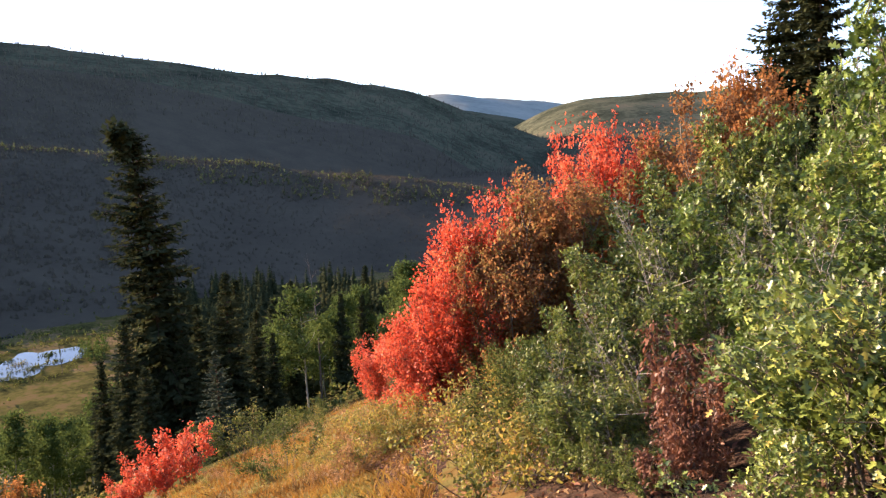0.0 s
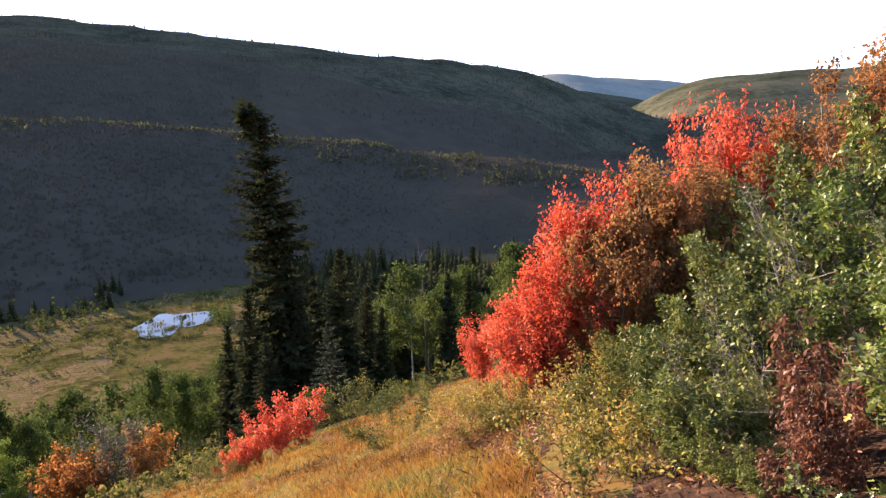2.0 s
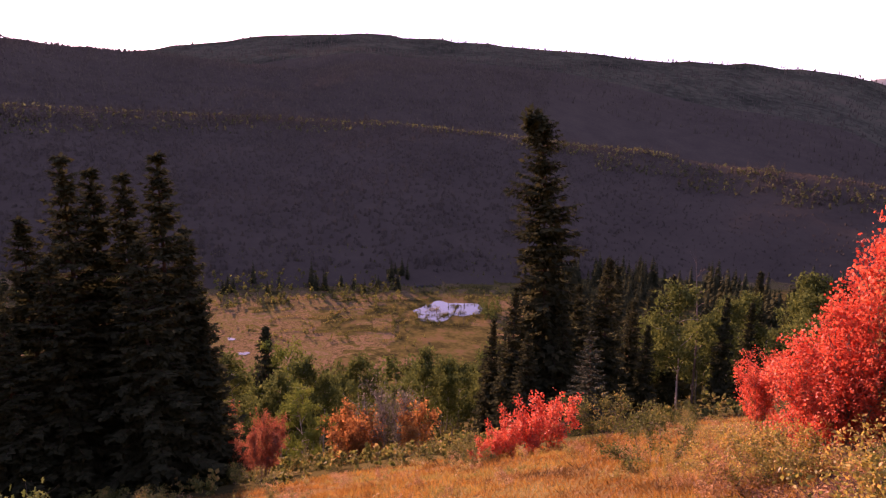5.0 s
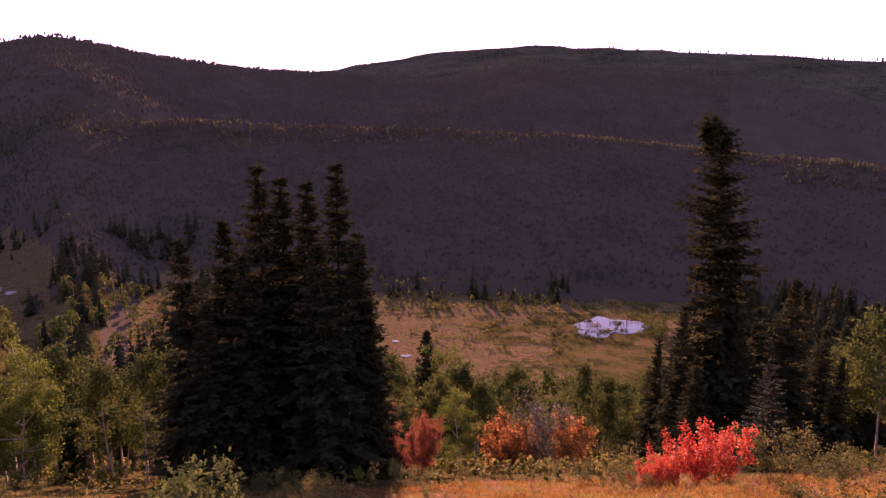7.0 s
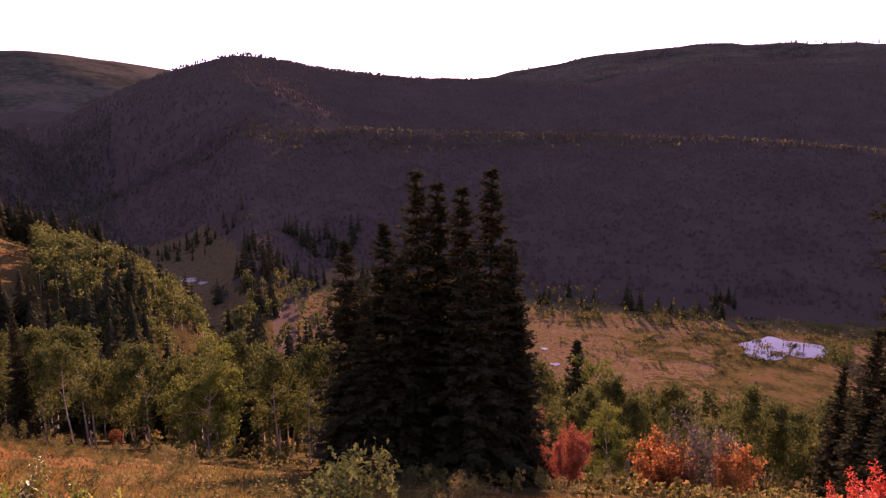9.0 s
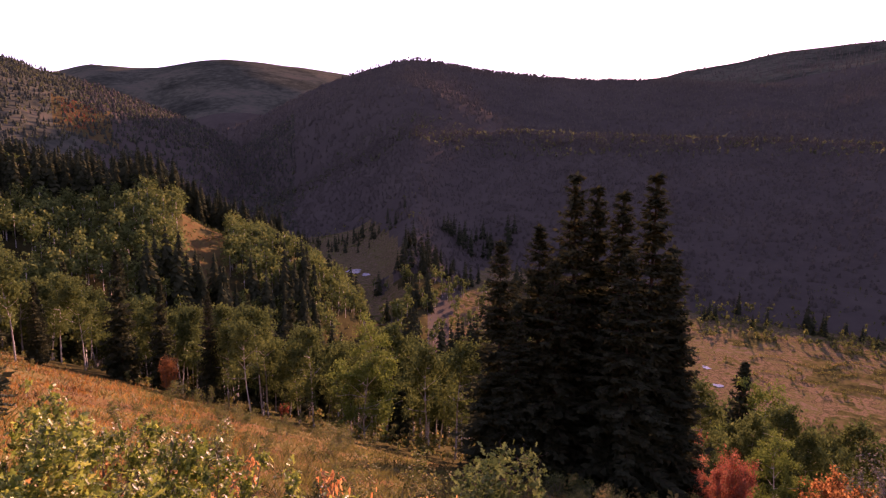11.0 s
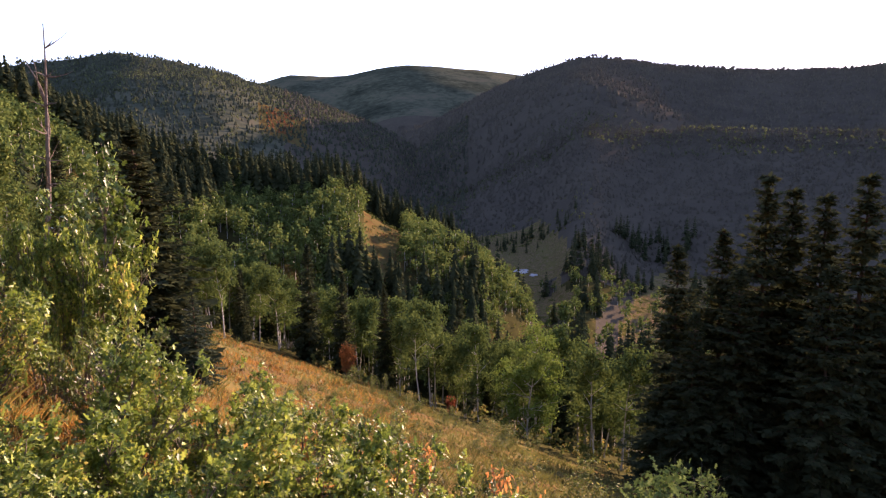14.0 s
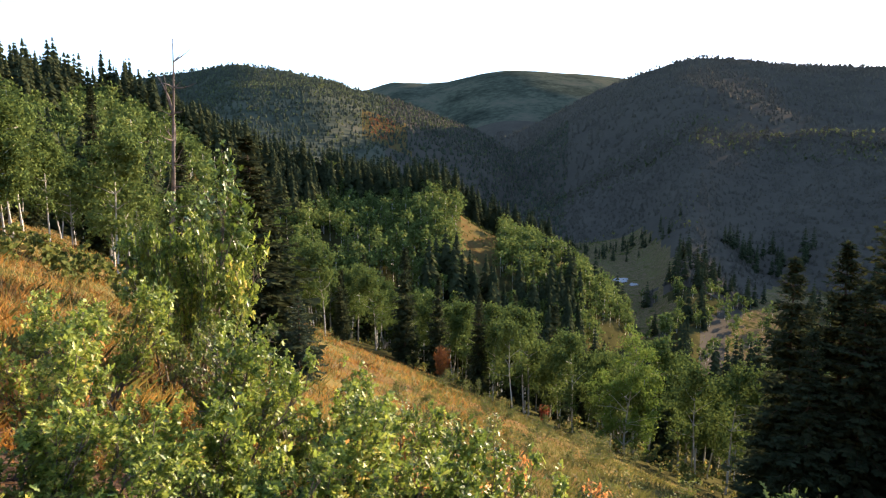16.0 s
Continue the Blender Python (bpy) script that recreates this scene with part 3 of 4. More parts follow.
    for q in np.linspace(0.93, 1.0, 14):
        for _ in range(3):
            spray(trunk[-1] * (1, 1, q), rng.normal(0, 0.5, 3) + (0, 0, 0.8), unit * 0.5)
    pts, ways, sizes = np.array(pts), np.array(ways), np.array(sizes)
    across = np.cross(ways, np.array([0, 0, 1.0]) + rng.normal(0, 0.4, (len(pts), 3)))
    across /= np.linalg.norm(across, axis=1)[:, None] + 1e-9
    over = np.cross(across, ways)
    b = NEEDLE if fine else TUFT
    v = pts[:, None] + sizes[:, None, None] * (across[:, None] * b[None, :, :1] * 1.7 + ways[:, None] * b[None, :, 1:2] + over[:, None] * b[None, :, 2:])
    f = np.arange(len(pts) * len(b)).reshape(-1, len(b))
    out = tubes(name + "_trunk", lines, M_DARKBARK, 5), mesh_from(name + "_needles", v.reshape(-1, 3), f, mat)
    rng = keep
    return out


def aspen_meshes(name, height, width, count, seed, leaf=None, bark=None, size=0.32, clear=0.45, kind="oval"):
    """Pale trunk with limbs and a loose crown of leaf clumps."""
    global rng
    keep, rng = rng, np.random.default_rng(seed)
    trunk = bent((0, 0, 0), (rng.normal(0, 0.04), rng.normal(0, 0.04), 1), height * 0.96, 10, 0, 0.03)
    lines, tips = [(trunk, np.linspace(height * 0.008 + 0.02, 0.012, 10))], []
    for i in range(int(clear * 10), 10):
        for _ in range(3):
            a = rng.uniform(0, 2 * np.pi)
            t = (i / 9 - clear) / (1 - clear)
            reach = width / 2 * (0.35 + 0.9 * math.sin(math.pi * min(1, 0.22 + 0.75 * max(t, 0)))) * rng.uniform(0.5, 1.0)
            limb = bent(trunk[i], (math.cos(a), math.sin(a), rng.uniform(0.3, 1.0)), reach, 5, 0.02, 0.15)
            lines.append((limb, np.linspace(0.035, 0.008, 5) * height / 9))
            tips += [limb[2], limb[3], limb[4], limb[4]]
            for j in (2, 3, 4):
                twig = bent(limb[j], rng.normal(0, 1, 3) + (0, 0, 0.4), width * 0.16, 3)
                tips += [twig[1], twig[2]]
    tips.append(trunk[-1])
    tips = np.array(tips)
    clumps = tips[rng.integers(0, len(tips), 90)] + rng.normal(0, 0.035 * height, (90, 3))
    pts = clumps[rng.integers(0, 90, count)] + rng.normal(0, 0.027 * height, (count, 3))
    out = tubes(name + "_trunk", lines, bark or M_ASPEN, 5), leaves(name + "_leaves", pts, size, kind, leaf or M_ASPENLEAF, 0.35)
    rng = keep
    return out


SPRUCES = [spruce_meshes("spruce_a", 20, 8.0, M_NEEDLE, 11), spruce_meshes("spruce_b", 20, 7.0, M_NEEDLE, 12, ragged=0.3), spruce_meshes("spruce_c", 20, 9.0, M_NEEDLE, 13, whorls=38, limbs=9)]
WOOD_SPRUCES = [spruce_meshes("wood_spruce_a", 20, 7.2, M_NEEDLE, 16, whorls=30, fine=False), spruce_meshes("wood_spruce_b", 20, 6.2, M_NEEDLE, 17, whorls=30, ragged=0.38, fine=False)]
OLD_OUTLINE = ([0.0, 0.3, 0.45, 0.6, 0.7, 0.78, 0.85, 0.93, 1.0], [1.05, 0.85, 0.64, 0.62, 0.76, 0.72, 0.46, 0.38, 0.2])
OLD_SPRUCE = spruce_meshes("old_spruce", 24, 7.4, M_NEEDLE, 14, whorls=48, limbs=8, ragged=0.34, outline=OLD_OUTLINE, fork=3)
FIRS = [spruce_meshes("fir", 6, 3.6, M_BLUEFIR, 15, whorls=22, limbs=8, ragged=0.2)]
ASPENS = [aspen_meshes("aspen_a", 10, 4.2, 3500, 21, clear=0.4), aspen_meshes("aspen_b", 10, 3.4, 3100, 22, clear=0.46), aspen_meshes("aspen_c", 10, 5.0, 3900, 23, clear=0.36), aspen_meshes("aspen_d", 10, 3.8, 3300, 24, clear=0.42)]
LUSH = aspen_meshes("lush_tree", 10, 6.8, 11000, 25, M_LUSH, size=0.23, clear=0.08)

NP = ("trunk", "needles")
NC = ("trunk", "crown")


def spruce(az, r, height, mesh=0, label="dark green spruce on the hillside", turn=None, fat=1.0, group="spruces"):
    k = height / 20
    e = put("spruce_tree", SPRUCES[mesh] if r < 60 else WOOD_SPRUCES[mesh % 2], spot(az, r, -0.1), turn if turn is not None else rng.uniform(0, 360), k, label, "tree", group, NP)
    e.scale = (k * fat, k * fat, k)
    return e


def aspen(az, r, height, mesh=0, label="green-leaved aspen with pale trunk", fat=1.0):
    k = height / 10
    e = put("aspen_tree", ASPENS[mesh], spot(az, r, -0.1), rng.uniform(0, 360), k, label, "tree", "aspens", NC)
    e.scale = (k * fat, k * fat, k)
    return e


def top_height(az, r, up):
    """How tall a thing stands whose top shows at this elevation."""
    return EYE + r * math.tan(radians(up)) - float(spot(az, r).z)


# the tall old spruce and its neighbours below the red shrub
put("spruce_tree", OLD_SPRUCE, spot(24.1, 48, -0.2), -65, top_height(24.1, 48, 1.4) / 24, "tall old spruce with a ragged forked top", "tree", "spruces", NP, 1.0, 2.6)
for az, r, up, m in ((19.3, 50, -10.5, 0), (21.5, 52, -13, 2), (27.6, 46, -13.5, 1), (17.2, 56, -14, 2), (22.8, 46, -15, 0), (15.6, 54, -16, 1), (26.2, 43, -17.5, 2), (29.5, 52, -16.5, 1)):
    spruce(az, r, top_height(az, r, up), m)
put("fir_tree", FIRS[0], spot(20.4, 33, -0.1), 15, top_height(20.4, 33, -16.9) / 6, "young blue-green fir beside the grass", "tree", "firs", NP)
spruce(50.5, 75, top_height(50.5, 75, -17.0), 0, "single small spruce above the meadow")
# the dense group straight down the slope
for az, r, up, m in ((65.0, 37, -2.3, 1), (63.2, 38, -3.3, 1), (61.0, 37, -3.7, 1), (58.4, 36, -2.1, 1), (71.5, 36, -8.3, 0), (68.0, 37, -6.8, 0), (56.6, 37, -8.2, 1), (60.0, 34, -9, 2), (66.2, 35, -10, 2), (70, 34, -14, 2), (56.0, 36, -14, 1)):
    spruce(az, r, top_height(az, r, up), m, "dark spruce in a dense backlit group", None, 1.08)
# spruces beside and above the oak thicket
spruce(117.6, 17, top_height(117.6, 17, 1.2), 2, "dark spruce at the upper edge of the grass", 20, 1.5)
spruce(123.6, 36, top_height(123.6, 36, 0.6), 0)
put("fir_tree", FIRS[0], spot(114.6, 15.5, -0.1), 120, top_height(114.6, 15.5, -12.0) / 6, "young fir at the foot of a spruce", "tree", "firs", NP)
for az, r, up in ((-27.3, 30, 14.5), (-30.5, 29, 15.5), (-29, 33, 12)):
    spruce(az, r, top_height(az, r, up), 2, "tall spruce above the oak thicket")


def snag(az, r, up, seed, lean=0.0, bare=4, stout=1.0, label="bare dead trunk with broken branch stubs"):
    """A dead standing tree."""
    global rng
    keep, rng = rng, np.random.default_rng(seed)
    h = top_height(az, r, up)
    trunk = bent((0, 0, 0), (0.02, 0.02, 1), h, 12, 0, 0.06 * stout ** 1.6)
    trunk = trunk * (0.45, 0.45, h / trunk[-1, 2])
    lines = [(trunk, np.linspace(0.007 * h * stout + 0.03, 0.016, 12))]
    if stout > 1:  # a second leader and broken limbs that rise beside the first
        for i, long in ((6, 0.36), (8, 0.16)):
            a = rng.uniform(0, 6.28)
            limb = bent(trunk[i], (0.22 * math.cos(a), 0.22 * math.sin(a), 1), h * long, 8, 0, 0.12)
            lines.append((limb, np.linspace(0.055, 0.008, 8)))
    branches = []
    for i in range(bare, 11):
        for _ in range(3):
            a = rng.uniform(0, 6.28)
            branches.append((bent(trunk[i], (math.cos(a), math.sin(a), rng.uniform(0.0, 1.6)), h * rng.uniform(0.03, 0.12), 4, 0, 0.2), np.linspace(0.03, 0.006, 4)))
    e = put("dead_tree", (tubes("snag_trunk", lines, M_SNAG, 6),), spot(az, r, -0.2), 0, 1.0, label, "tree", "", ("trunk",))
    for one in branches:
        part("branch", tubes("snag_branch", [one], M_SNAG, 4), e)
    q = radians(az)
    e.matrix_world = e.matrix_world @ Matrix.Rotation(radians(lean), 4, Vector((-math.sin(q), math.cos(q), 0)))
    rng = keep
    return e


snag(11.4, 78, -9.3, 31)
snag(32.1, 226, -14.7, 33, 0.0, 3, 1.0, "small grey dead tree in front of the pond")
snag(125.6, 28, 8.4, 32, 12.0, 4, 1.6, "tall bare dead tree with a bent weathered top")

# ------------------------------------------------------------ middle woods: single trees within reach of the eye
def scatter(n, az0, az1, r0, r1, seed, away=None):
    g = np.random.default_rng(seed)
    az = g.uniform(az0, az1, n)
    r = np.sqrt(g.uniform(r0 ** 2, r1 ** 2, n))
    return list(zip(az, r, g.random(n), g.integers(0, 4, n)))


def wood(n, az0, az1, r0, r1, seed, conifers, low, high):
    for az, r, q, m in scatter(n, az0, az1, r0, r1, seed):
        if abs(az - 84.2) < 4 and r < 50 or abs(az - 47.2) < 3.5 and r < 50:
            continue
        if (q * 7.77) % 1 < conifers:
            spruce(az, r, low * 1.1 + (high * 1.35 - low) * q, m % 3, "dark spruce among aspens", None, 0.8)
        else:
            aspen(az, r, low + (high - low) * q, m)


# below the grass edge, by stretches of bearing
wood(76, 26, 54, 48, 100, 41, 0.03, 6.5, 10.5)
wood(40, 0, 20, 66, 110, 42, 0.45, 9, 14)
wood(120, 69, 98, 42, 100, 43, 0.16, 6, 10)
wood(60, 96, 116, 64, 120, 44, 0.25, 7, 11)
wood(22, 124, 142, 26, 48, 145, 0.0, 4.4, 6.4)
wood(32, 116, 142, 48, 100, 45, 0.2, 6.5, 9.0)
put("leafy_tree", LUSH, spot(84.2, 45, -0.2), 30, top_height(84.2, 45, -16.6) / 10, "broad leafy green tree at the grass edge", "tree", "", NC)
put("leafy_tree", LUSH, spot(48.8, 72, -0.2), 90, top_height(48.8, 72, -19.5) / 10, "rounded green tree above the meadow", "tree", "", NC)
put("leafy_tree", LUSH, spot(47.2, 42, -0.2), 200, top_height(47.2, 42, -22.8) / 10, "bright green tree beside the spruce group", "tree", "", NC)

# ------------------------------------------------------------ far woods
def cones(name, x, y, heights, mat, label, tiers=4, sides=6, seed=1, slim=0.17):
    """Many far conifers in one mesh, each of ragged tiers."""
    g = np.random.default_rng(seed)
    n = len(x)
    z = land(x, y) - 0.3
    rad = heights * slim * g.uniform(0.75, 1.25, n)
    verts, faces, at = [], [], 0
    for t in range(tiers):
        low, high = t / tiers * 0.92 + 0.03, min(1.0, (t + 1.9) / tiers)
        a = np.arange(sides) * 2 * np.pi / sides + g.uniform(0, 6, (n, 1))
        rr = rad[:, None] * (1 - low) ** 0.8 * g.uniform(0.7, 1.2, (n, sides)) * np.where(np.arange(sides) % 2 == 0, 1.15, 0.55 if sides > 6 else 1.0)
        ring = np.stack([x[:, None] + rr * np.cos(a), y[:, None] + rr * np.sin(a), z[:, None] + heights[:, None] * (low + g.uniform(-0.03, 0.03, (n, sides)))], -1)
        tip = np.stack([x, y, z + heights * high], -1)[:, None]
        verts.append(np.concatenate([ring, tip], 1).reshape(-1, 3))
        k = np.arange(sides)
        f = np.stack([k, (k + 1) % sides, np.full(sides, sides)], -1)
        faces.append((f[None] + (np.arange(n) * (sides + 1))[:, None, None]).reshape(-1, 3) + at)
        at += n * (sides + 1)
    return tagged(new(name, mesh_from(name, np.concatenate(verts), np.concatenate(faces), mat)), label, "woods", kind="stuff")


def sprays(name, x, y, heights, mat, label, whorls=18, arms=7, seed=1, slim=0.17):
    """Many spruces in one mesh, each of ragged drooping branches round a thin stem."""
    g = np.random.default_rng(seed)
    n = len(x)
    base = np.stack([x, y, land(x, y) - 0.2], -1)[:, None, None]
    t = (np.linspace(0.05, 0.97, whorls) + g.normal(0, 0.012, (n, whorls)))[:, :, None]
    a = g.uniform(0, 6.28, (n, whorls, 1)) + np.arange(arms) * 2 * np.pi / arms + g.normal(0, 0.2, (n, whorls, arms))
    h = heights[:, None, None]
    reach = h * slim * g.uniform(0.8, 1.2, (n, 1, 1)) * (np.clip(1 - t, 0.02, 1) ** 0.8 + 0.04) * g.uniform(0.55, 1.2, (n, whorls, arms))
    out = np.stack([np.cos(a), np.sin(a), 0 * a], -1)
    side = np.stack([-np.sin(a), np.cos(a), 0 * a], -1)
    up = np.array([0, 0, 1.0])
    stem = base + up * (h * t)[..., None] * np.ones((1, 1, arms, 1))
    far = stem + out * reach[..., None] - up * (reach * 0.42)[..., None]
    mid = stem + out * (reach * 0.55)[..., None] - up * (reach * 0.08)[..., None]
    w = side * (reach * 0.36 + h * 0.006)[..., None]
    v = np.stack([stem + up * (h * 0.035)[..., None], mid - w, far, mid + w], 3).reshape(-1, 3)
    return tagged(new(name, mesh_from(name, v, np.arange(len(v)).reshape(-1, 4), mat)), label, "woods", kind="stuff")


def clumps(name, x, y, heights, mat, label, per=40, seed=2, bark=None):
    """Many far leafy trees or shrubs in one mesh, each a loose crown of leaf sprays on a thin pale trunk."""
    g = np.random.default_rng(seed)
    n = len(x)
    z = land(x, y)
    knots = max(4, per // 9)
    d = g.normal(0, 1, (n, knots, 3))
    d /= np.linalg.norm(d, axis=2)[:, :, None]
    d *= g.uniform(0.3, 1.0, (n, knots, 1)) ** 0.6
    low = 0.62 if bark else 0.5
    q = d * (heights[:, None, None] * np.array([0.22, 0.22, 0.95 - low])) * g.uniform(0.8, 1.2, (n, 1, 3)) + np.stack([x, y, z + heights * low], -1)[:, None]
    pick = g.integers(0, knots, (n, per))
    p = q[np.arange(n)[:, None], pick] + g.normal(0, 1, (n, per, 3)) * heights[:, None, None] * 0.055
    s = heights[:, None, None] * 0.62 / math.sqrt(per) * g.uniform(0.6, 1.3, (n, per, 1))
    a = g.normal(0, 1, (n, per, 3))
    a /= np.linalg.norm(a, axis=2)[:, :, None]
    b = np.cross(a, g.normal(0, 1, (n, per, 3)))
    b /= np.linalg.norm(b, axis=2)[:, :, None]
    v = np.stack([p - a * s, p + b * s * 0.7, p + a * s, p - b * s * 0.7], 2).reshape(-1, 3)
    f = np.arange(n * per * 4).reshape(-1, 4)
    slots = np.zeros(len(f))
    mats = [mat]
    if bark:
        w = heights * 0.009 + 0.02
        k = np.arange(3) * 2 * np.pi / 3
        foot = np.stack([x[:, None] + w[:, None] * np.cos(k), y[:, None] + w[:, None] * np.sin(k), np.repeat(z[:, None] - 0.3, 3, 1)], -1)
        head = foot + np.stack([0 * x, 0 * x, heights * 0.8], -1)[:, None]
        t = np.concatenate([foot, head], 1).reshape(-1, 3)
        i = np.arange(3)
        tf = (np.stack([i, (i + 1) % 3, (i + 1) % 3 + 3, i + 3], -1)[None] + (np.arange(n) * 6)[:, None, None]).reshape(-1, 4) + len(v)
        v, f, slots, mats = np.concatenate([v, t]), np.concatenate([f, tf]), np.concatenate([slots, np.ones(len(tf))]), [mat, bark]
    return tagged(new(name, mesh_from(name, v, f, mat, mats, slots)), label, "woods", kind="stuff")


def strewn(n, az0, az1, r0, r1, seed, even=True):
    g = np.random.default_rng(seed)
    az = np.radians(g.uniform(az0, az1, n))
    r = np.sqrt(g.uniform(r0 ** 2, r1 ** 2, n)) if even else g.uniform(r0, r1, n)
    return -np.sin(az) * r, np.cos(az) * r, g


def tall(g, n, low, high):
    return low + (high - low) * g.beta(1.3, 1.8, n)


x, y, g = strewn(34000, -20, 98, 300, 790, 51)
keep = (land(x, y) > FLOOR + 0.8) & ~open_meadow(x, y)
x, y = x[keep], y[keep]
size = np.interp(np.degrees(np.arctan2(-x, y)), [10, 28], [0.55, 1.0])
cones("conifer_woods", x, y, tall(g, len(x), 1.6, 3.6) * size, M_HAZED_NEEDLE, "dark conifer woods on the shaded opposite slope", 2, 5, 61, 0.42)
x, y, g = strewn(420, 40, 92, 640, 720, 88)
sprays("conifer_woods", x, y, tall(g, len(x), 9, 16), M_HAZED_NEEDLE, "taller conifers along the bench", 9, 5, 89, 0.17)
x, y, g = strewn(44, 35, 62, 274, 298, 90)
keep = wobble(x, y, 8.0) > -0.2
x, y = x[keep], y[keep]
sprays("conifer_woods", x, y, tall(g, len(x), 5, 12), M_NEEDLE, "conifers at the foot of the opposite slope", 16, 7, 91, 0.22)
x, y, g = strewn(1300, 34, 92, 610, 770, 52)
clumps("aspen_woods", x, y, tall(g, len(x), 2.5, 6), M_FARASPEN, "sunlit aspens along the bench", 16, 62)
x, y, g = strewn(15000, 25, 106, 800, 1600, 53)
cones("conifer_woods", x, y, tall(g, len(x), 3.5, 8), M_HAZED_NEEDLE, "conifer woods on the middle hill", 2, 5, 63, 0.36)
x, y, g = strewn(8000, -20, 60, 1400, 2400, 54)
cones("conifer_woods", x, y, tall(g, len(x), 6, 13), M_HAZED_NEEDLE, "conifer woods on the long back ridge", 2, 5, 64)
x, y, g = strewn(11000, 90, 140, 500, 1200, 55)
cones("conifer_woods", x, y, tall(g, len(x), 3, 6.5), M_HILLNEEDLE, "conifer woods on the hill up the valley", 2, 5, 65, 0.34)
x, y, g = strewn(5000, 90, 140, 500, 1200, 56)
clumps("aspen_woods", x, y, tall(g, len(x), 3, 6), M_FARASPEN, "aspens on the hill up the valley", 16, 66)
x, y, g = strewn(260, 105.2, 107.6, 745, 830, 86)
clumps("autumn_scrub", x, y, tall(g, len(x), 1.2, 3.4), M_DULLRED, "red scrub on a bare spur", 14, 87)
for lo, hi, r0, r1, seed in ((-6, 6, 445, 500, 92), (6, 14, 465, 540, 93), (14, 21, 500, 590, 96), (21, 28, 545, 640, 94), (28, 36, 590, 700, 95)):
    x, y, g = strewn(230, lo, hi, r0, r1, seed)
    clumps("aspen_woods", x, y, tall(g, len(x), 2, 5), M_FARASPEN, "sunlit aspens along the bench", 14, seed)
    x, y, g = strewn(80, lo, hi, r0, r1, seed + 10)
    sprays("conifer_woods", x, y, tall(g, len(x), 6, 11), M_HAZED_NEEDLE, "taller conifers along the bench", 9, 5, seed, 0.17)
# the near wooded hillside up the valley
x, y, g = strewn(1900, 88, 145, 105, 290, 57)
keep = (land(x, y) > FLOOR + 3) & (wobble(x, y, 17.0) + 0.0022 * (np.hypot(x, y) - 180) > 0.06) & ~open_meadow(x, y) & ~bare_spur(x, y)
x, y = x[keep], y[keep]
sprays("conifer_woods", x, y, tall(g, len(x), 11, 19), M_NEEDLE, "spruces on the wooded hillside", 27, 8, 67, 0.225)
x, y, g = strewn(2400, 80, 145, 95, 290, 58)
keep = (land(x, y) > FLOOR + 3) & (wobble(x, y, 17.0) + 0.0022 * (np.hypot(x, y) - 180) < 0.42) & ~open_meadow(x, y) & ~bare_spur(x, y)
x, y = x[keep], y[keep]
clumps("aspen_woods", x, y, tall(g, len(x), 7, 12), M_ASPENLEAF, "green aspens on the wooded hillside", 230, 68, M_ASPEN)
x, y, g = strewn(420, 94, 101, 170, 265, 157)
keep = bare_spur(x, y)
x, y = x[keep], y[keep]
clumps("autumn_scrub", x, y, tall(g, len(x), 0.6, 2.2), M_BUSH, "yellowing scrub on a grassy spur", 36, 158)
# far edge of the clearing
x, y, g = strewn(50, 80, 92, 415, 470, 95)
sprays("conifer_woods", x, y, tall(g, len(x), 5, 12), M_NEEDLE, "spruces at the far edge of the meadow", 14, 6, 96, 0.225)
x, y, g = strewn(130, 79, 92, 400, 490, 97)
clumps("willow_scrub", x, y, tall(g, len(x), 1.0, 3.5), M_WILLOW, "yellowing willows at the far edge of the meadow", 24, 98)
# undergrowth below the edge of the grass
x, y, g = strewn(1500, -5, 122, 40, 120, 78)
u = -x * math.sin(radians(FALL)) + y * math.cos(radians(FALL))
keep = u > grass_edge(x, y)
x, y = x[keep], y[keep]
clumps("undergrowth", x, y, tall(g, len(x), 0.5, 2.0), M_BUSH, "mixed green and yellow undergrowth in the wood", 26, 79)
x, y, g = strewn(900, -2, 104, 20, 48, 178)
u = -x * math.sin(radians(FALL)) + y * math.cos(radians(FALL))
keep = u > grass_edge(x, y) + 0.5
x, y = x[keep], y[keep]
clumps("undergrowth", x, y, tall(g, len(x), 0.4, 1.5), M_BUSH, "green and yellow bushes along the lower edge of the grass", 44, 179)
x, y, g = strewn(130, 121, 142, 21, 34, 183)
clumps("undergrowth", x, y, tall(g, len(x), 0.5, 1.5), M_BUSH, "mixed bushes at the foot of the aspens", 44, 184)
# foot of our slope, above the meadow
x, y, g = strewn(420, 0, 94, 92, 165, 59)
clumps("aspen_woods", x, y, tall(g, len(x), 8, 13), M_ASPENLEAF, "aspens at the foot of the hillside", 170, 69, M_ASPEN)
x, y, g = strewn(560, -8, 24, 108, 320, 60)
sprays("conifer_woods", x, y, tall(g, len(x), 9, 16), M_NEEDLE, "spruces along the valley", 16, 6, 70, 0.225)
x, y, g = strewn(320, 60, 93, 150, 310, 76)
keep = ~open_meadow(x, y)
x, y = x[keep], y[keep]
clumps("aspen_woods", x, y, tall(g, len(x), 4, 9), M_ASPENLEAF, "aspens and willows along the creek", 110, 77, M_ASPEN)
x, y, g = strewn(700, 62, 93, 165, 420, 71)
keep = ~open_meadow(x, y) & (wobble(x, y, 14.0) > -0.2) & ((np.hypot(x, y) < 325) | (wobble(x, y, 14.0) > 0.3))
x, y = x[keep], y[keep]
sprays("conifer_woods", x, y, tall(g, len(x), 9, 16), M_NEEDLE, "spruces along the creek", 14, 6, 71, 0.225)
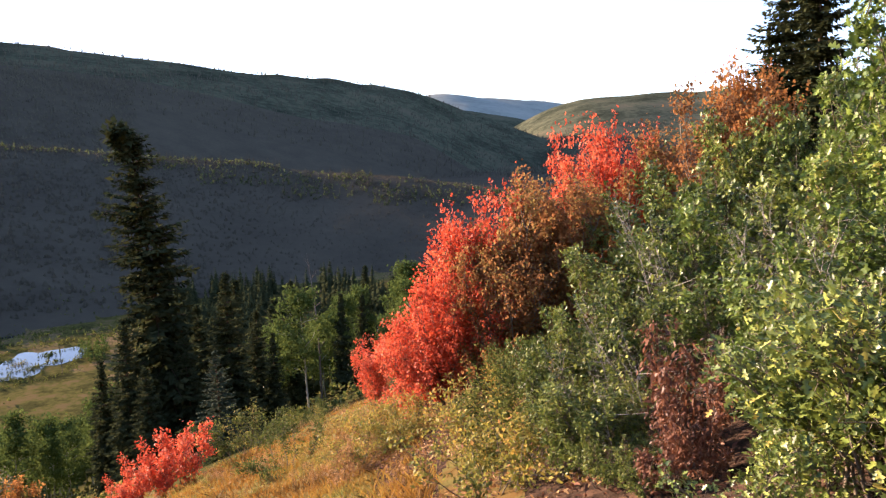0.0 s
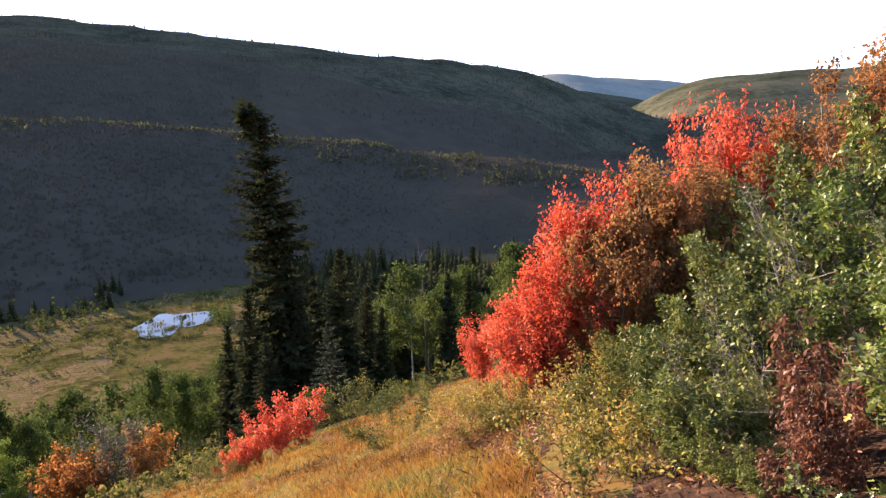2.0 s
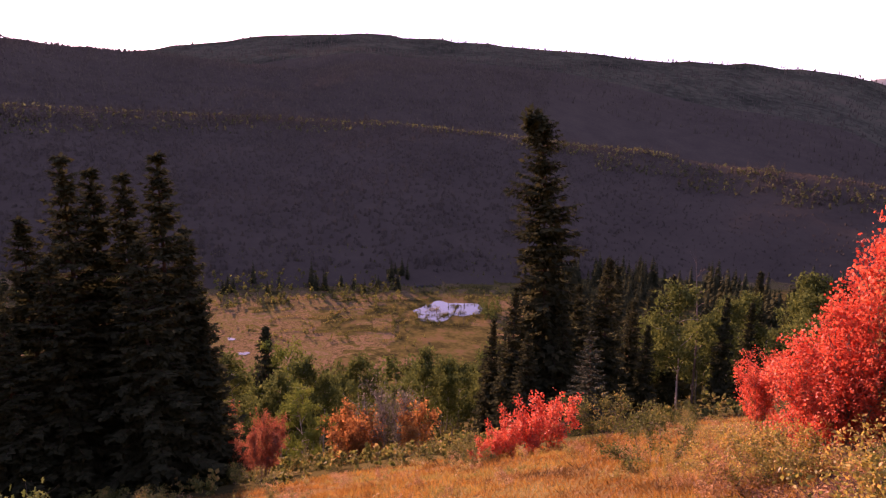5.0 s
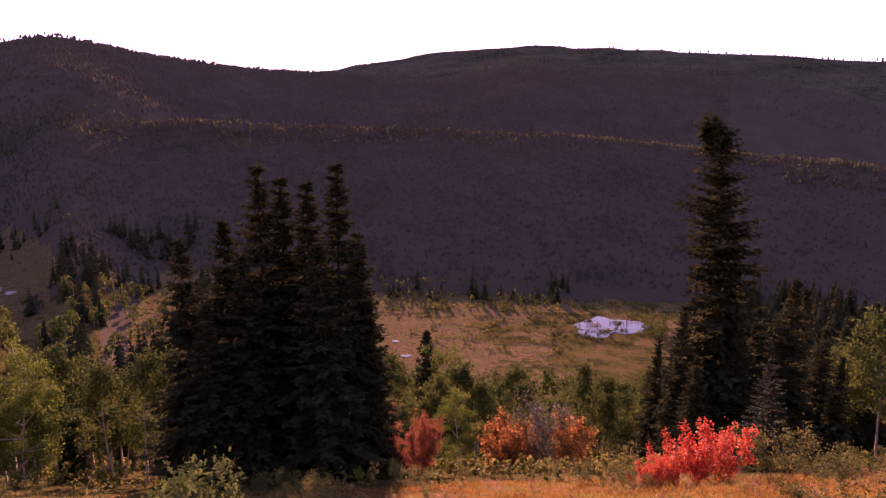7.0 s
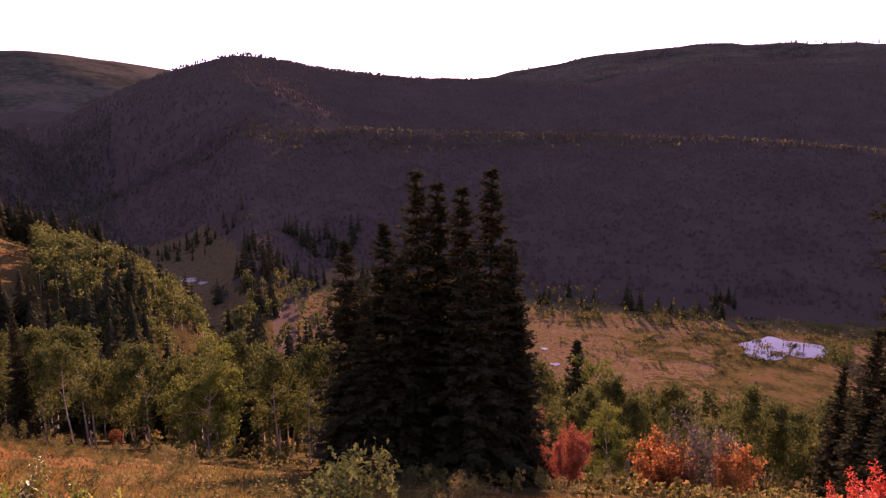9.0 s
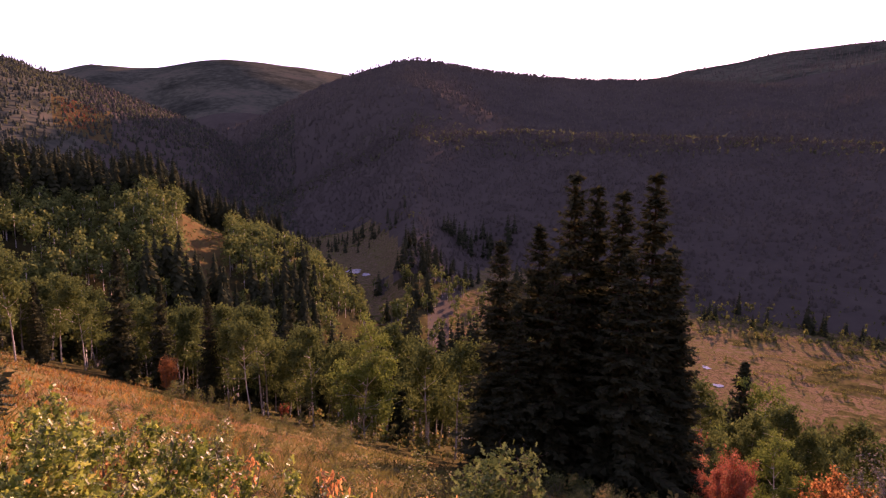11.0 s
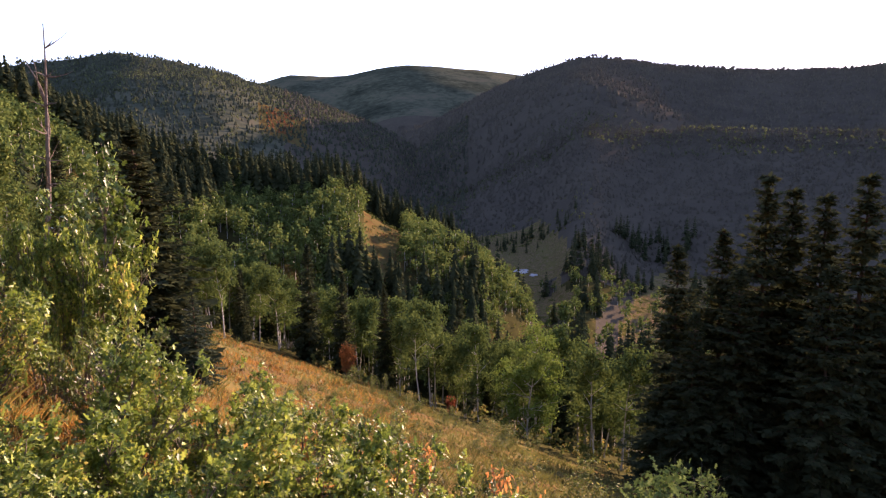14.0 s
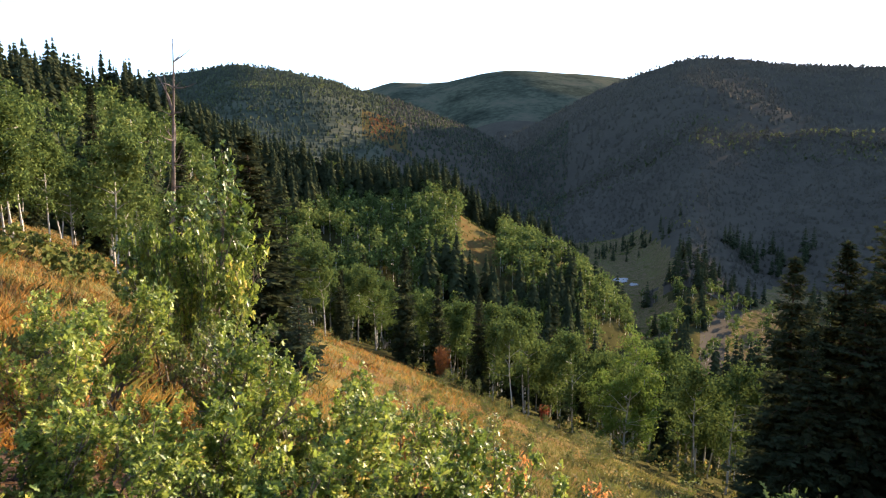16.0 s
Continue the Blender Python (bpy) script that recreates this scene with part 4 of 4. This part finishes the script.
# shore of the pond
x, y, g = strewn(26, 28.8, 31.0, 226, 254, 80)
clumps("willow_scrub", x, y, tall(g, len(x), 3.0, 5.5), M_ASPENLEAF, "rounded dark willows on the pond's shore", 150, 81)
x, y, g = strewn(520, 25, 46, 258, 284, 82)
keep = wobble(x, y, 7.0) > -0.25
x, y = x[keep], y[keep]
clumps("willow_scrub", x, y, tall(g, len(x), 0.8, 2.4), M_WILLOW, "yellow willows behind the pond", 40, 83)
for n, wide, deep, low, high, mat, label, seed in ((260, 13.5, 15.5, 0.4, 1.0, M_WILLOW, "yellow-green sedge round the pond", 181), (90, 15.5, 17.5, 0.5, 1.3, M_BUSH, "dark sedge behind the pond's bank", 182)):
    g = np.random.default_rng(seed)
    a, c, q = g.uniform(0, 6.28, n), spot(33.7, 244), radians(33.7)
    k = (1 + 0.18 * np.sin(2 * a + seed) + 0.1 * np.sin(3 * a)) * g.normal(1.12, 0.06, n)
    p, d = np.cos(a) * k * wide, np.sin(a) * k * deep
    clumps("sedge_bank", c.x + p * math.cos(q) - d * math.sin(q), c.y + p * math.sin(q) + d * math.cos(q), g.uniform(low, high, n), mat, label, 30, seed)
for az, r, n, wide in ((34.9, 243, 60, 1.7), (33.0, 249, 50, 1.5), (32.3, 240, 30, 1.0), (35.6, 250, 40, 1.3), (34.0, 236.5, 60, 1.6)):
    g = np.random.default_rng(int(r * 10))
    c = spot(az, r)
    clumps("sedge_island", c.x + g.normal(0, wide, n), c.y + g.normal(0, wide, n), g.uniform(0.5, 1.3, n), M_BUSH, "sedge tussocks standing in the pond", 40, 85)
# old beaver dams and ditches winding through the meadow
for k, (az, r, way, long, bend) in enumerate(((38, 232, 70, 46, 0.9), (41, 220, 60, 52, 1.3), (44, 236, 85, 40, 1.0), (47, 218, 75, 50, 0.8), (37, 214, 95, 34, 1.2), (43, 206, 80, 44, 1.1), (50, 232, 65, 48, 0.9), (39.5, 246, 100, 40, 1.4), (42, 252, 120, 44, 1.0), (46, 248, 110, 52, 1.2), (40, 238, 130, 30, 1.6), (45, 226, 125, 36, 1.5), (48.5, 206, 110, 40, 1.2), (40, 204, 120, 36, 1.0), (51.5, 246, 100, 44, 1.1), (36.5, 224, 60, 26, 1.5))):
    g = np.random.default_rng(int(az * 7) + k)
    c, t = spot(az, r), np.linspace(-0.5, 0.5, int(long * 3.2))
    q = np.radians(way) + bend * np.sin(t * 9 + az)
    x = c.x + np.cumsum(np.cos(q)) * long / len(t) + g.normal(0, 0.3, len(t))
    y = c.y + np.cumsum(np.sin(q)) * long / len(t) + g.normal(0, 0.3, len(t))
    clumps("sedge_bank", x, y, g.uniform(0.4, 1.1, len(t)), M_BUSH, "dark sedge along an old beaver dam", 18, int(az) + k)
# meadow willows
x, y, g = strewn(2600, 26, 92, 175, 330, 72)
keep = wobble(x, y, 9.0, 1.0) + 0.6 * wobble(x, y, 3.0, 4.0) > 0.05
x, y = x[keep], y[keep]
clumps("willow_scrub", x, y, tall(g, len(x), 0.6, 2.0), M_WILLOW, "low willow scrub in the meadow", 20, 73)
x, y, g = strewn(330, 38, 62, 255, 300, 74)
clumps("willow_scrub", x, y, tall(g, len(x), 2, 4.5), M_WILLOW, "yellowing willows at the meadow's edge", 40, 75)

# ------------------------------------------------------------ shrubs
rng = np.random.default_rng(101)
OAKS = [bush_meshes("oak_a", 2.6, 3.4, 9, 4900, "oak", 0.122, M_OAK, M_BARK, 0.03, 0.06, 0.06, tuft=14),
        bush_meshes("oak_b", 2.6, 3.6, 10, 5600, "oak", 0.10, M_OAK_DARK, M_BARK, 0.03, 0.04, 0.055, tuft=13),
        bush_meshes("oak_c", 2.6, 3.0, 8, 4300, "oak", 0.115, M_OAK_GREEN, M_BARK, 0.03, 0.06, 0.06, tuft=13),
        bush_meshes("oak_d", 2.6, 1.9, 5, 2700, "oak", 0.11, M_OAK_GREEN, M_BARK, 0.03, 0.2, 0.055, tuft=11),
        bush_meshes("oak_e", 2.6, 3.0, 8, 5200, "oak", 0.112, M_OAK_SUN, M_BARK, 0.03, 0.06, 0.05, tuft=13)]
TALL_OAKS = [bush_meshes("tall_oak_a", 4.0, 2.6, 8, 5400, "oak", 0.125, M_OAK, M_BARK, 0.03, 0.06, 0.07, tuft=15),
             bush_meshes("tall_oak_b", 4.0, 2.8, 9, 5600, "oak", 0.115, M_OAK_DARK, M_BARK, 0.03, 0.06, 0.07, tuft=15),
             bush_meshes("tall_oak_c", 4.0, 2.6, 8, 5000, "oak", 0.135, M_OAK_GREEN, M_BARK, 0.03, 0.06, 0.07, tuft=15)]
MAPLES = {c: bush_meshes("maple_" + c, 4.0, 3.8, 13, 13500, "maple", 0.08, m, M_BARK, 0.035, 0.05, 0.09, 0.4, 0.3) for c, m in (("red", M_RED), ("brown", M_BROWN), ("orange", M_ORANGE), ("dull", M_DULLRED))}
LOW = [bush_meshes("low_a", 0.8, 1.5, 7, 1300, "oval", 0.05, M_YELLOW, M_BARK, 0.008, 0.05, 0.045, twigs=False, tuft=12), bush_meshes("low_b", 0.8, 1.6, 7, 1200, "oval", 0.054, M_YELLOW, M_BARK, 0.008, 0.05, 0.045, twigs=False, tuft=12)]
TAWNY = bush_meshes("tawny_low", 0.8, 1.3, 8, 1300, "long", 0.05, M_TAWNY, M_BARK, 0.008, 0.05, 0.04, 0.3, 0.4, twigs=False)
LOW_OAK = bush_meshes("low_oak", 1.0, 1.7, 8, 2300, "oak", 0.056, M_OAK, M_BARK, 0.014, 0.05, 0.05, tuft=9)
GREENLOW = bush_meshes("green_low", 1.0, 2.0, 8, 2200, "oval", 0.058, M_BUSH, M_BARK, 0.01, 0.05, 0.05, twigs=False, tuft=12)
SAPLING = bush_meshes("oak_sapling", 1.8, 1.2, 5, 1300, "oak", 0.085, M_SAPLING, M_BARK, 0.014, 0.4, 0.05, tuft=9)
WITHERED = bush_meshes("withered", 1.6, 1.1, 6, 1700, "long", 0.10, M_DRY, M_BARK, 0.012, 0.1, 0.04, 0.2, 0.8)
TALL_MAPLES = {c: bush_meshes("tall_maple_" + c, 4.0, 2.4, 9, 9500, "maple", 0.08, m, M_BARK, 0.035, 0.05, 0.08, 0.4, 0.3) for c, m in (("red", M_RED), ("brown", M_BROWN), ("orange", M_ORANGE), ("dull", M_DULLRED))}
RED_LOW = bush_meshes("low_maple", 2.2, 2.8, 8, 3000, "maple", 0.085, M_RED, M_BARK, 0.022, 0.08, 0.07, 0.4, 0.3)
GREY_LOW = bush_meshes("grey_shrub", 2.6, 2.2, 7, 2200, "oval", 0.10, M_GREYLEAF, M_GREYWOOD, 0.03, 0.1, 0.08, 0.4)
ORANGE_LOW = bush_meshes("low_orange_maple", 2.6, 2.6, 9, 4400, "maple", 0.10, M_ORANGE, M_BARK, 0.022, 0.1, 0.08, 0.4, 0.3)
BARE = bush_meshes("bare_bush", 2.2, 2.6, 5, 300, "oak", 0.08, M_OAK_DARK, M_GREYWOOD, 0.013, 0.2, 0.05)
DRYWEED = bush_meshes("dry_weed", 0.9, 0.8, 5, 230, "long", 0.055, M_DRYORANGE, M_BARK, 0.006, 0.3, 0.035, 0.2, 0.9, tuft=14)


def shrub(kind, meshes, base, az, r, up=None, height=None, label="", category="shrub", group="", fat=1.0):
    h = height or top_height(az, r, up)
    k = h / base
    e = put(kind, meshes, spot(az, r, -0.05), rng.uniform(0, 360), k, label, category, group)
    e.scale = (k * fat, k * fat, k)
    return e


def oak(az, r, up, m, fat=1.0, label="green scrub oak in the hillside thicket"):
    return shrub("oak_shrub", OAKS[m], 2.6, az, r, up, None, label, "shrub", "scrub oaks", fat)


def maple(az, r, up, colour, fat=1.0, label=""):
    slim = fat < 0.75
    return shrub("maple_shrub", (TALL_MAPLES if slim else MAPLES)[colour], 4.0, az, r, up, None, label or {"red": "bright red maple beside the oak thicket", "brown": "brownish orange maple beside the thicket", "orange": "orange autumn maple beside the aspens", "dull": "dull brownish red maple under the trees"}[colour], "shrub", "autumn maples", fat * 3.8 / 2.4 if slim else fat)


# red and brown maples beside the thicket
maple(-3.8, 12.4, -4.6, "red", 0.42)
maple(-1.9, 12.6, -8.4, "red", 0.55)
maple(-1.0, 12.2, -11.0, "red", 0.8)
maple(-3.4, 11.4, -12.5, "red", 0.85)
maple(0.4, 11.8, -14.6, "red", 0.9)
maple(2.2, 12.4, -16.0, "red", 0.9)
maple(6.4, 18.0, -17.4, "red", 0.6)
maple(-7.8, 11.8, -4.0, "brown", 0.5)
maple(-5.9, 11.2, -9.5, "brown", 0.8)
maple(-8.4, 11.4, -9.6, "brown", 0.7)
maple(-11.0, 12.4, -4.4, "brown", 0.7)
maple(-13.4, 17.0, 1.2, "red", 0.38)
maple(-10.8, 15.5, -4.4, "brown", 0.5)
maple(-14.2, 15.0, -3.4, "brown", 0.5)
maple(-17.0, 17.5, 0.4, "red", 0.28)
maple(-20.2, 16.5, 0.2, "brown", 0.6)
maple(-23.8, 14.0, 3.4, "brown", 0.5)
maple(-26.8, 15.0, 5.2, "orange", 0.5)
# oak thicket on the uphill side: bearing, distance, elevation of the top, half width in degrees
OAK_WIDTHS = (3.4, 3.6, 3.0, 1.9)
for az, r, up, half, m in (
        (-17.5, 12, -4.6, 4, 0), (-21.5, 12, -1.6, 4.5, 0), (-25.5, 12, 2.2, 3.6, 0), (-29.2, 12, 2.6, 3.6, 2), (-34.8, 8.5, 6.4, 4, 2), (-38.4, 7, 15, 5.6, 2),
        (-15.5, 8.5, -9, 4.5, 1), (-20, 8, -6, 4.5, 0), (-24.5, 7.6, -4, 5, 2), (-29, 7.2, -1.8, 5, 0), (-34, 6.6, 0, 5, 2), (-40, 6, 4, 6, 2),
        (-12.8, 6, -14, 3.6, 1), (-17, 5.6, -12.5, 4.5, 1), (-20.5, 5.4, -13.5, 3.5, 1), (-27, 5.2, -9, 5, 2), (-32.5, 5, -7, 5, 2), (-38, 4.6, -4, 6, 2),
        (-9.8, 5.6, -17.5, 3.2, 1), (-11.5, 4.7, -22, 3.6, 1), (-15.5, 4.2, -24, 4, 1), (-18.6, 3.9, -26, 3.6, 1), (-13.6, 4.6, -20.5, 4.5, 1), (-17.4, 4.6, -21, 3.4, 1), (-29, 4.0, -15, 4.5, 2), (-33, 3.6, -14, 5, 2), (-38.5, 3.4, -12, 6, 2), (-30, 3.9, -22, 4, 2), (-36, 3.7, -20, 5, 2)):
    wide, high = 2 * r * math.tan(radians(half)), top_height(az, r, up)
    if wide < 0.95 * high:
        shrub("oak_shrub", TALL_OAKS[m], 4.0, az, r, up, None, "tall scrub oak in the hillside thicket", "shrub", "scrub oaks", max(0.75, wide / high / 0.66))
    else:
        oak(az, r, up, m, min(1.3, wide / (OAK_WIDTHS[m] * high / 2.6)))
for az, r, up, fat in ((-21.8, 4.3, -15.5, 0.9), (-22.8, 3.9, -20.0, 1.0), (-20.2, 3.8, -24, 1.1), (-24.6, 3.8, -24, 1.1)):
    shrub("withered_shrub", WITHERED, 1.6, az, r, up, None, "withered shrub with hanging reddish brown leaves", "shrub", "withered shrubs", fat)
for az, r, up in ((-19.6, 5.0, -12.5), (-28, 6.2, -4.5), (-31.5, 5.6, -4), (-24.0, 6.4, -4.5), (-34.5, 4.6, -5.0), (-31.0, 4.2, -9.5), (-16.0, 4.6, -16.5)):
    shrub("bare_shrub", BARE, 2.2, az, r, up, None, "half-bare grey scrub with tangled twigs", "shrub", "bare scrub", 0.9)
# oaks on the other side of the standpoint
for az, r, up, m, fat in ((123.6, 8.4, -2.6, 3, 0.72), (121.8, 8.2, -7.0, 4, 0.5), (125.6, 8.2, -6.5, 4, 0.5), (131, 6.0, -11, 2, 0.9), (135.5, 5.2, -10, 0, 0.9), (121.5, 6.0, -14.5, 1, 0.7), (115.0, 5.2, -18.0, 0, 0.8), (111.5, 4.6, -21.5, 2, 0.8), (105.5, 7.0, -22.2, 1, 0.8), (100.5, 8.0, -23.2, 1, 0.8), (97, 4.4, -28.5, 0, 0.9), (117, 3.6, -20, 2, 0.9), (124, 3.8, -16, 0, 0.9), (131, 3.4, -19, 2, 0.9), (138, 4.2, -11, 0, 0.9), (107.5, 3.2, -27.5, 0, 0.9), (114, 2.8, -27, 2, 0.9), (122, 2.8, -25, 0, 0.9), (130, 2.7, -27, 2, 0.9), (90.5, 4.4, -29.5, 1, 0.9), (99, 3.0, -32, 0, 0.9), (85, 4.6, -31, 1, 0.8), (136, 2.8, -25, 0, 0.9), (133.5, 3.0, -20, 2, 1.0), (139, 3.2, -18, 0, 1.0), (124.6, 7.6, -6.0, 2, 0.3), (103.5, 3.4, -25.5, 2, 0.9), (94.5, 3.8, -28.0, 2, 0.9), (110.5, 3.6, -22.5, 2, 0.9)):
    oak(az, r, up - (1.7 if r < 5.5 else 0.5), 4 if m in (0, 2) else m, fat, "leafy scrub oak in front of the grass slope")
shrub("oak_sapling", SAPLING, 1.8, 73.0, 6.0, -26.4, None, "slender oak sapling with glossy leaves", "shrub")
for az, r, up in ((96, 4.2, -27.0), (88.5, 4.4, -28.2), (102, 4.0, -26.4), (80, 4.8, -30.5), (107, 3.8, -25.4), (134, 4.2, -14)):
    shrub("dry_weed", DRYWEED, 0.9, az, r, up, None, "dry weed with withered orange leaves", "plant", "dry weeds", 0.8)
# low shrubs on the slope in front
for az, r, q, m in scatter(105, -14, 11, 3.6, 11.5, 111):
    if abs(az - float(trail(r))) * r < 42 and r < 11 or az < -7.5 and r < 6.5:
        continue
    if az < -5 and (q * 9.7) % 1 < 0.45:
        shrub("low_shrub", GREENLOW, 1.0, az, r, None, 0.5 + 0.4 * q, "low green shrub among yellowing ones", "shrub", "low shrubs", 1.1)
        continue
    if (q * 5.3) % 1 < 0.28:
        shrub("low_shrub", TAWNY, 0.8, az, r, None, 0.3 + 0.3 * q, "low shrub with dry tawny leaves", "shrub", "low shrubs", 1.2)
        continue
    shrub("low_shrub", LOW[m % 2], 0.8, az, r, None, 0.38 + 0.36 * q, "low shrub turning yellow", "shrub", "low shrubs", 1.2)
for az, r, q, m in scatter(60, 10, 118, 10, 36, 112):
    shrub("low_shrub", GREENLOW, 1.0, az, r, None, 0.4 + 0.6 * q, "low green bush in the dry grass", "shrub", "low green bushes", 1.2)
for az, r, q, m in scatter(110, 4, 60, 7, 26, 114):
    shrub("low_shrub", TAWNY if m < 2 else LOW[m % 2], 0.8, az, r, None, 0.16 + 0.22 * q, "small tawny plant in the dry grass", "shrub", "small plants in the grass", 1.2)
for az, r, q, m in scatter(8, -46, -29, 2.9, 3.8, 113):
    shrub("oak_shrub", LOW_OAK, 1.0, az, r, None, 0.5 + 0.4 * q, "low leafy oak under the taller ones", "shrub", "scrub oaks", 1.0)
# shrubs along the lower edge of the grass
for az, r, up in ((24.0, 22.4, -22.9), (25.6, 22.0, -23.5), (27.2, 21.4, -24.5), (28.8, 21.2, -25.6), (30.2, 20.8, -26.8)):
    shrub("maple_shrub", RED_LOW, 2.2, az, r, up, None, "bright red maple at the grass edge", "shrub", "autumn maples", 0.85)
shrub("low_shrub", GREENLOW, 1.0, 18.9, 24, None, 1.6, "green bush beside the red maple", "shrub", "low green bushes", 1.2)
shrub("low_shrub", GREENLOW, 1.0, 16.6, 27, None, 1.5, "green bush beside the red maple", "shrub", "low green bushes", 1.2)
for az, r, up in ((36.9, 40, -24.4), (43.0, 41, -24.6), (41.6, 42, -25.4)):
    shrub("maple_shrub", ORANGE_LOW, 2.6, az, r, up, None, "brownish orange maple beside the aspens", "shrub", "autumn maples", 0.95)
shrub("grey_shrub", GREY_LOW, 2.6, 39.3, 41, -22.6, None, "grey-leaved shrub between the orange maples", "shrub", "", 0.9)
maple(51.2, 33, -25.0, "dull", 0.8, "dull red maple beside the dark spruces")
maple(52.6, 36, -26.4, "dull", 0.9, "dull red maple below the grass")
maple(55.3, 42, -24.2, "dull", 0.8, "dull red maple below the grass")
maple(101.2, 62, -17.8, "orange", 0.5, "small red-leaved shrub under the aspens")
maple(91.6, 52, -22.4, "dull", 0.6, "small red-leaved shrub under the aspens")

# ------------------------------------------------------------ grass
def grass(name, n, az0, az1, r0, r1, seed, height, label, mat):
    """Standing dry grass as single blades, larger ones farther off."""
    g = np.random.default_rng(seed)
    m = n // 12  # blades stand in tussocks
    az = np.radians(g.uniform(az0, az1, m))
    r = np.exp(g.uniform(math.log(r0), math.log(r1), m))
    k = g.integers(0, m, n)
    size = g.gamma(3.0, 0.33, m)[k]
    spread = 0.05 + 0.012 * r[k]
    x, y = -np.sin(az[k]) * r[k] + g.normal(0, 1, n) * spread, np.cos(az[k]) * r[k] + g.normal(0, 1, n) * spread
    r = r[k]
    u = -x * math.sin(radians(FALL)) + y * math.cos(radians(FALL))
    keep = u < grass_edge(x, y) + 2 * wobble(x, y, 9.0)
    x, y, r, size = x[keep], y[keep], r[keep], size[keep]
    n = len(x)
    h = height * g.uniform(0.5, 1.2, n) * (0.8 + 0.45 * wobble(x, y, 2.0)) * np.clip(size, 0.4, 1.5)
    w = (0.0022 + 0.00055 * r) * g.uniform(0.6, 1.4, n)
    a = g.uniform(0, 2 * np.pi, n)
    base = np.stack([x, y, land(x, y) - 0.03], -1)
    side = np.stack([np.cos(a), np.sin(a), 0 * a], -1) * w[:, None]
    lean = np.stack([g.normal(0, 0.5, n), g.normal(0, 0.5, n), np.ones(n)], -1) * h[:, None]
    v = np.stack([base - side, base + side, base + side * 0.7 + lean * 0.6, base + lean * [1.25, 1.25, 1.0], base - side * 0.7 + lean * 0.6], 1)
    return tagged(new(name, mesh_from(name, v.reshape(-1, 3), np.arange(n * 5).reshape(-1, 5), mat)), label, "grass", kind="stuff")


grass("dry_grass", 190000, 2, 70, 4.5, 80, 121, 0.15, "golden orange dry grass on the slope", M_GRASS)
grass("dry_grass", 85000, 62, 104, 4.5, 90, 122, 0.20, "yellowing green grass on the slope", M_GRASS_OLIVE)
grass("dry_grass", 85000, 96, 150, 4.5, 90, 123, 0.20, "orange dry grass below the oaks", M_GRASS)
grass("dry_grass", 26000, 95, 150, 4.5, 90, 124, 0.26, "greenish grass among the dry grass", M_GRASS_OLIVE)


def litter(n, az0, az1, r0, r1, seed, size, mat, label):
    """Fallen leaves lying on the bare soil."""
    global rng
    keep, rng = rng, np.random.default_rng(seed)
    x, y, g = strewn(n, az0, az1, r0, r1, seed)
    near = wobble(x, y, 0.35) + 0.6 * wobble(x, y, 1.1, 3.0) > -0.35
    x, y = x[near], y[near]
    me = leaves("leaf_litter", np.stack([x, y, land(x, y) + 0.03 + g.uniform(0, 0.03, len(x))], -1), size, "long", mat, 0.75)
    rng = keep
    return tagged(new("leaf_litter", me), label, "leaves", kind="stuff")


litter(9000, -16, 11, 4.2, 11.5, 131, 0.06, M_TAWNY, "tawny fallen leaves on the trail")
litter(5000, -34, 8, 3.2, 10, 132, 0.06, M_DRY, "brown fallen leaves on the soil under the oaks")
litter(4000, 100, 140, 3.2, 9, 133, 0.06, M_TAWNY, "tawny fallen leaves under the oaks")
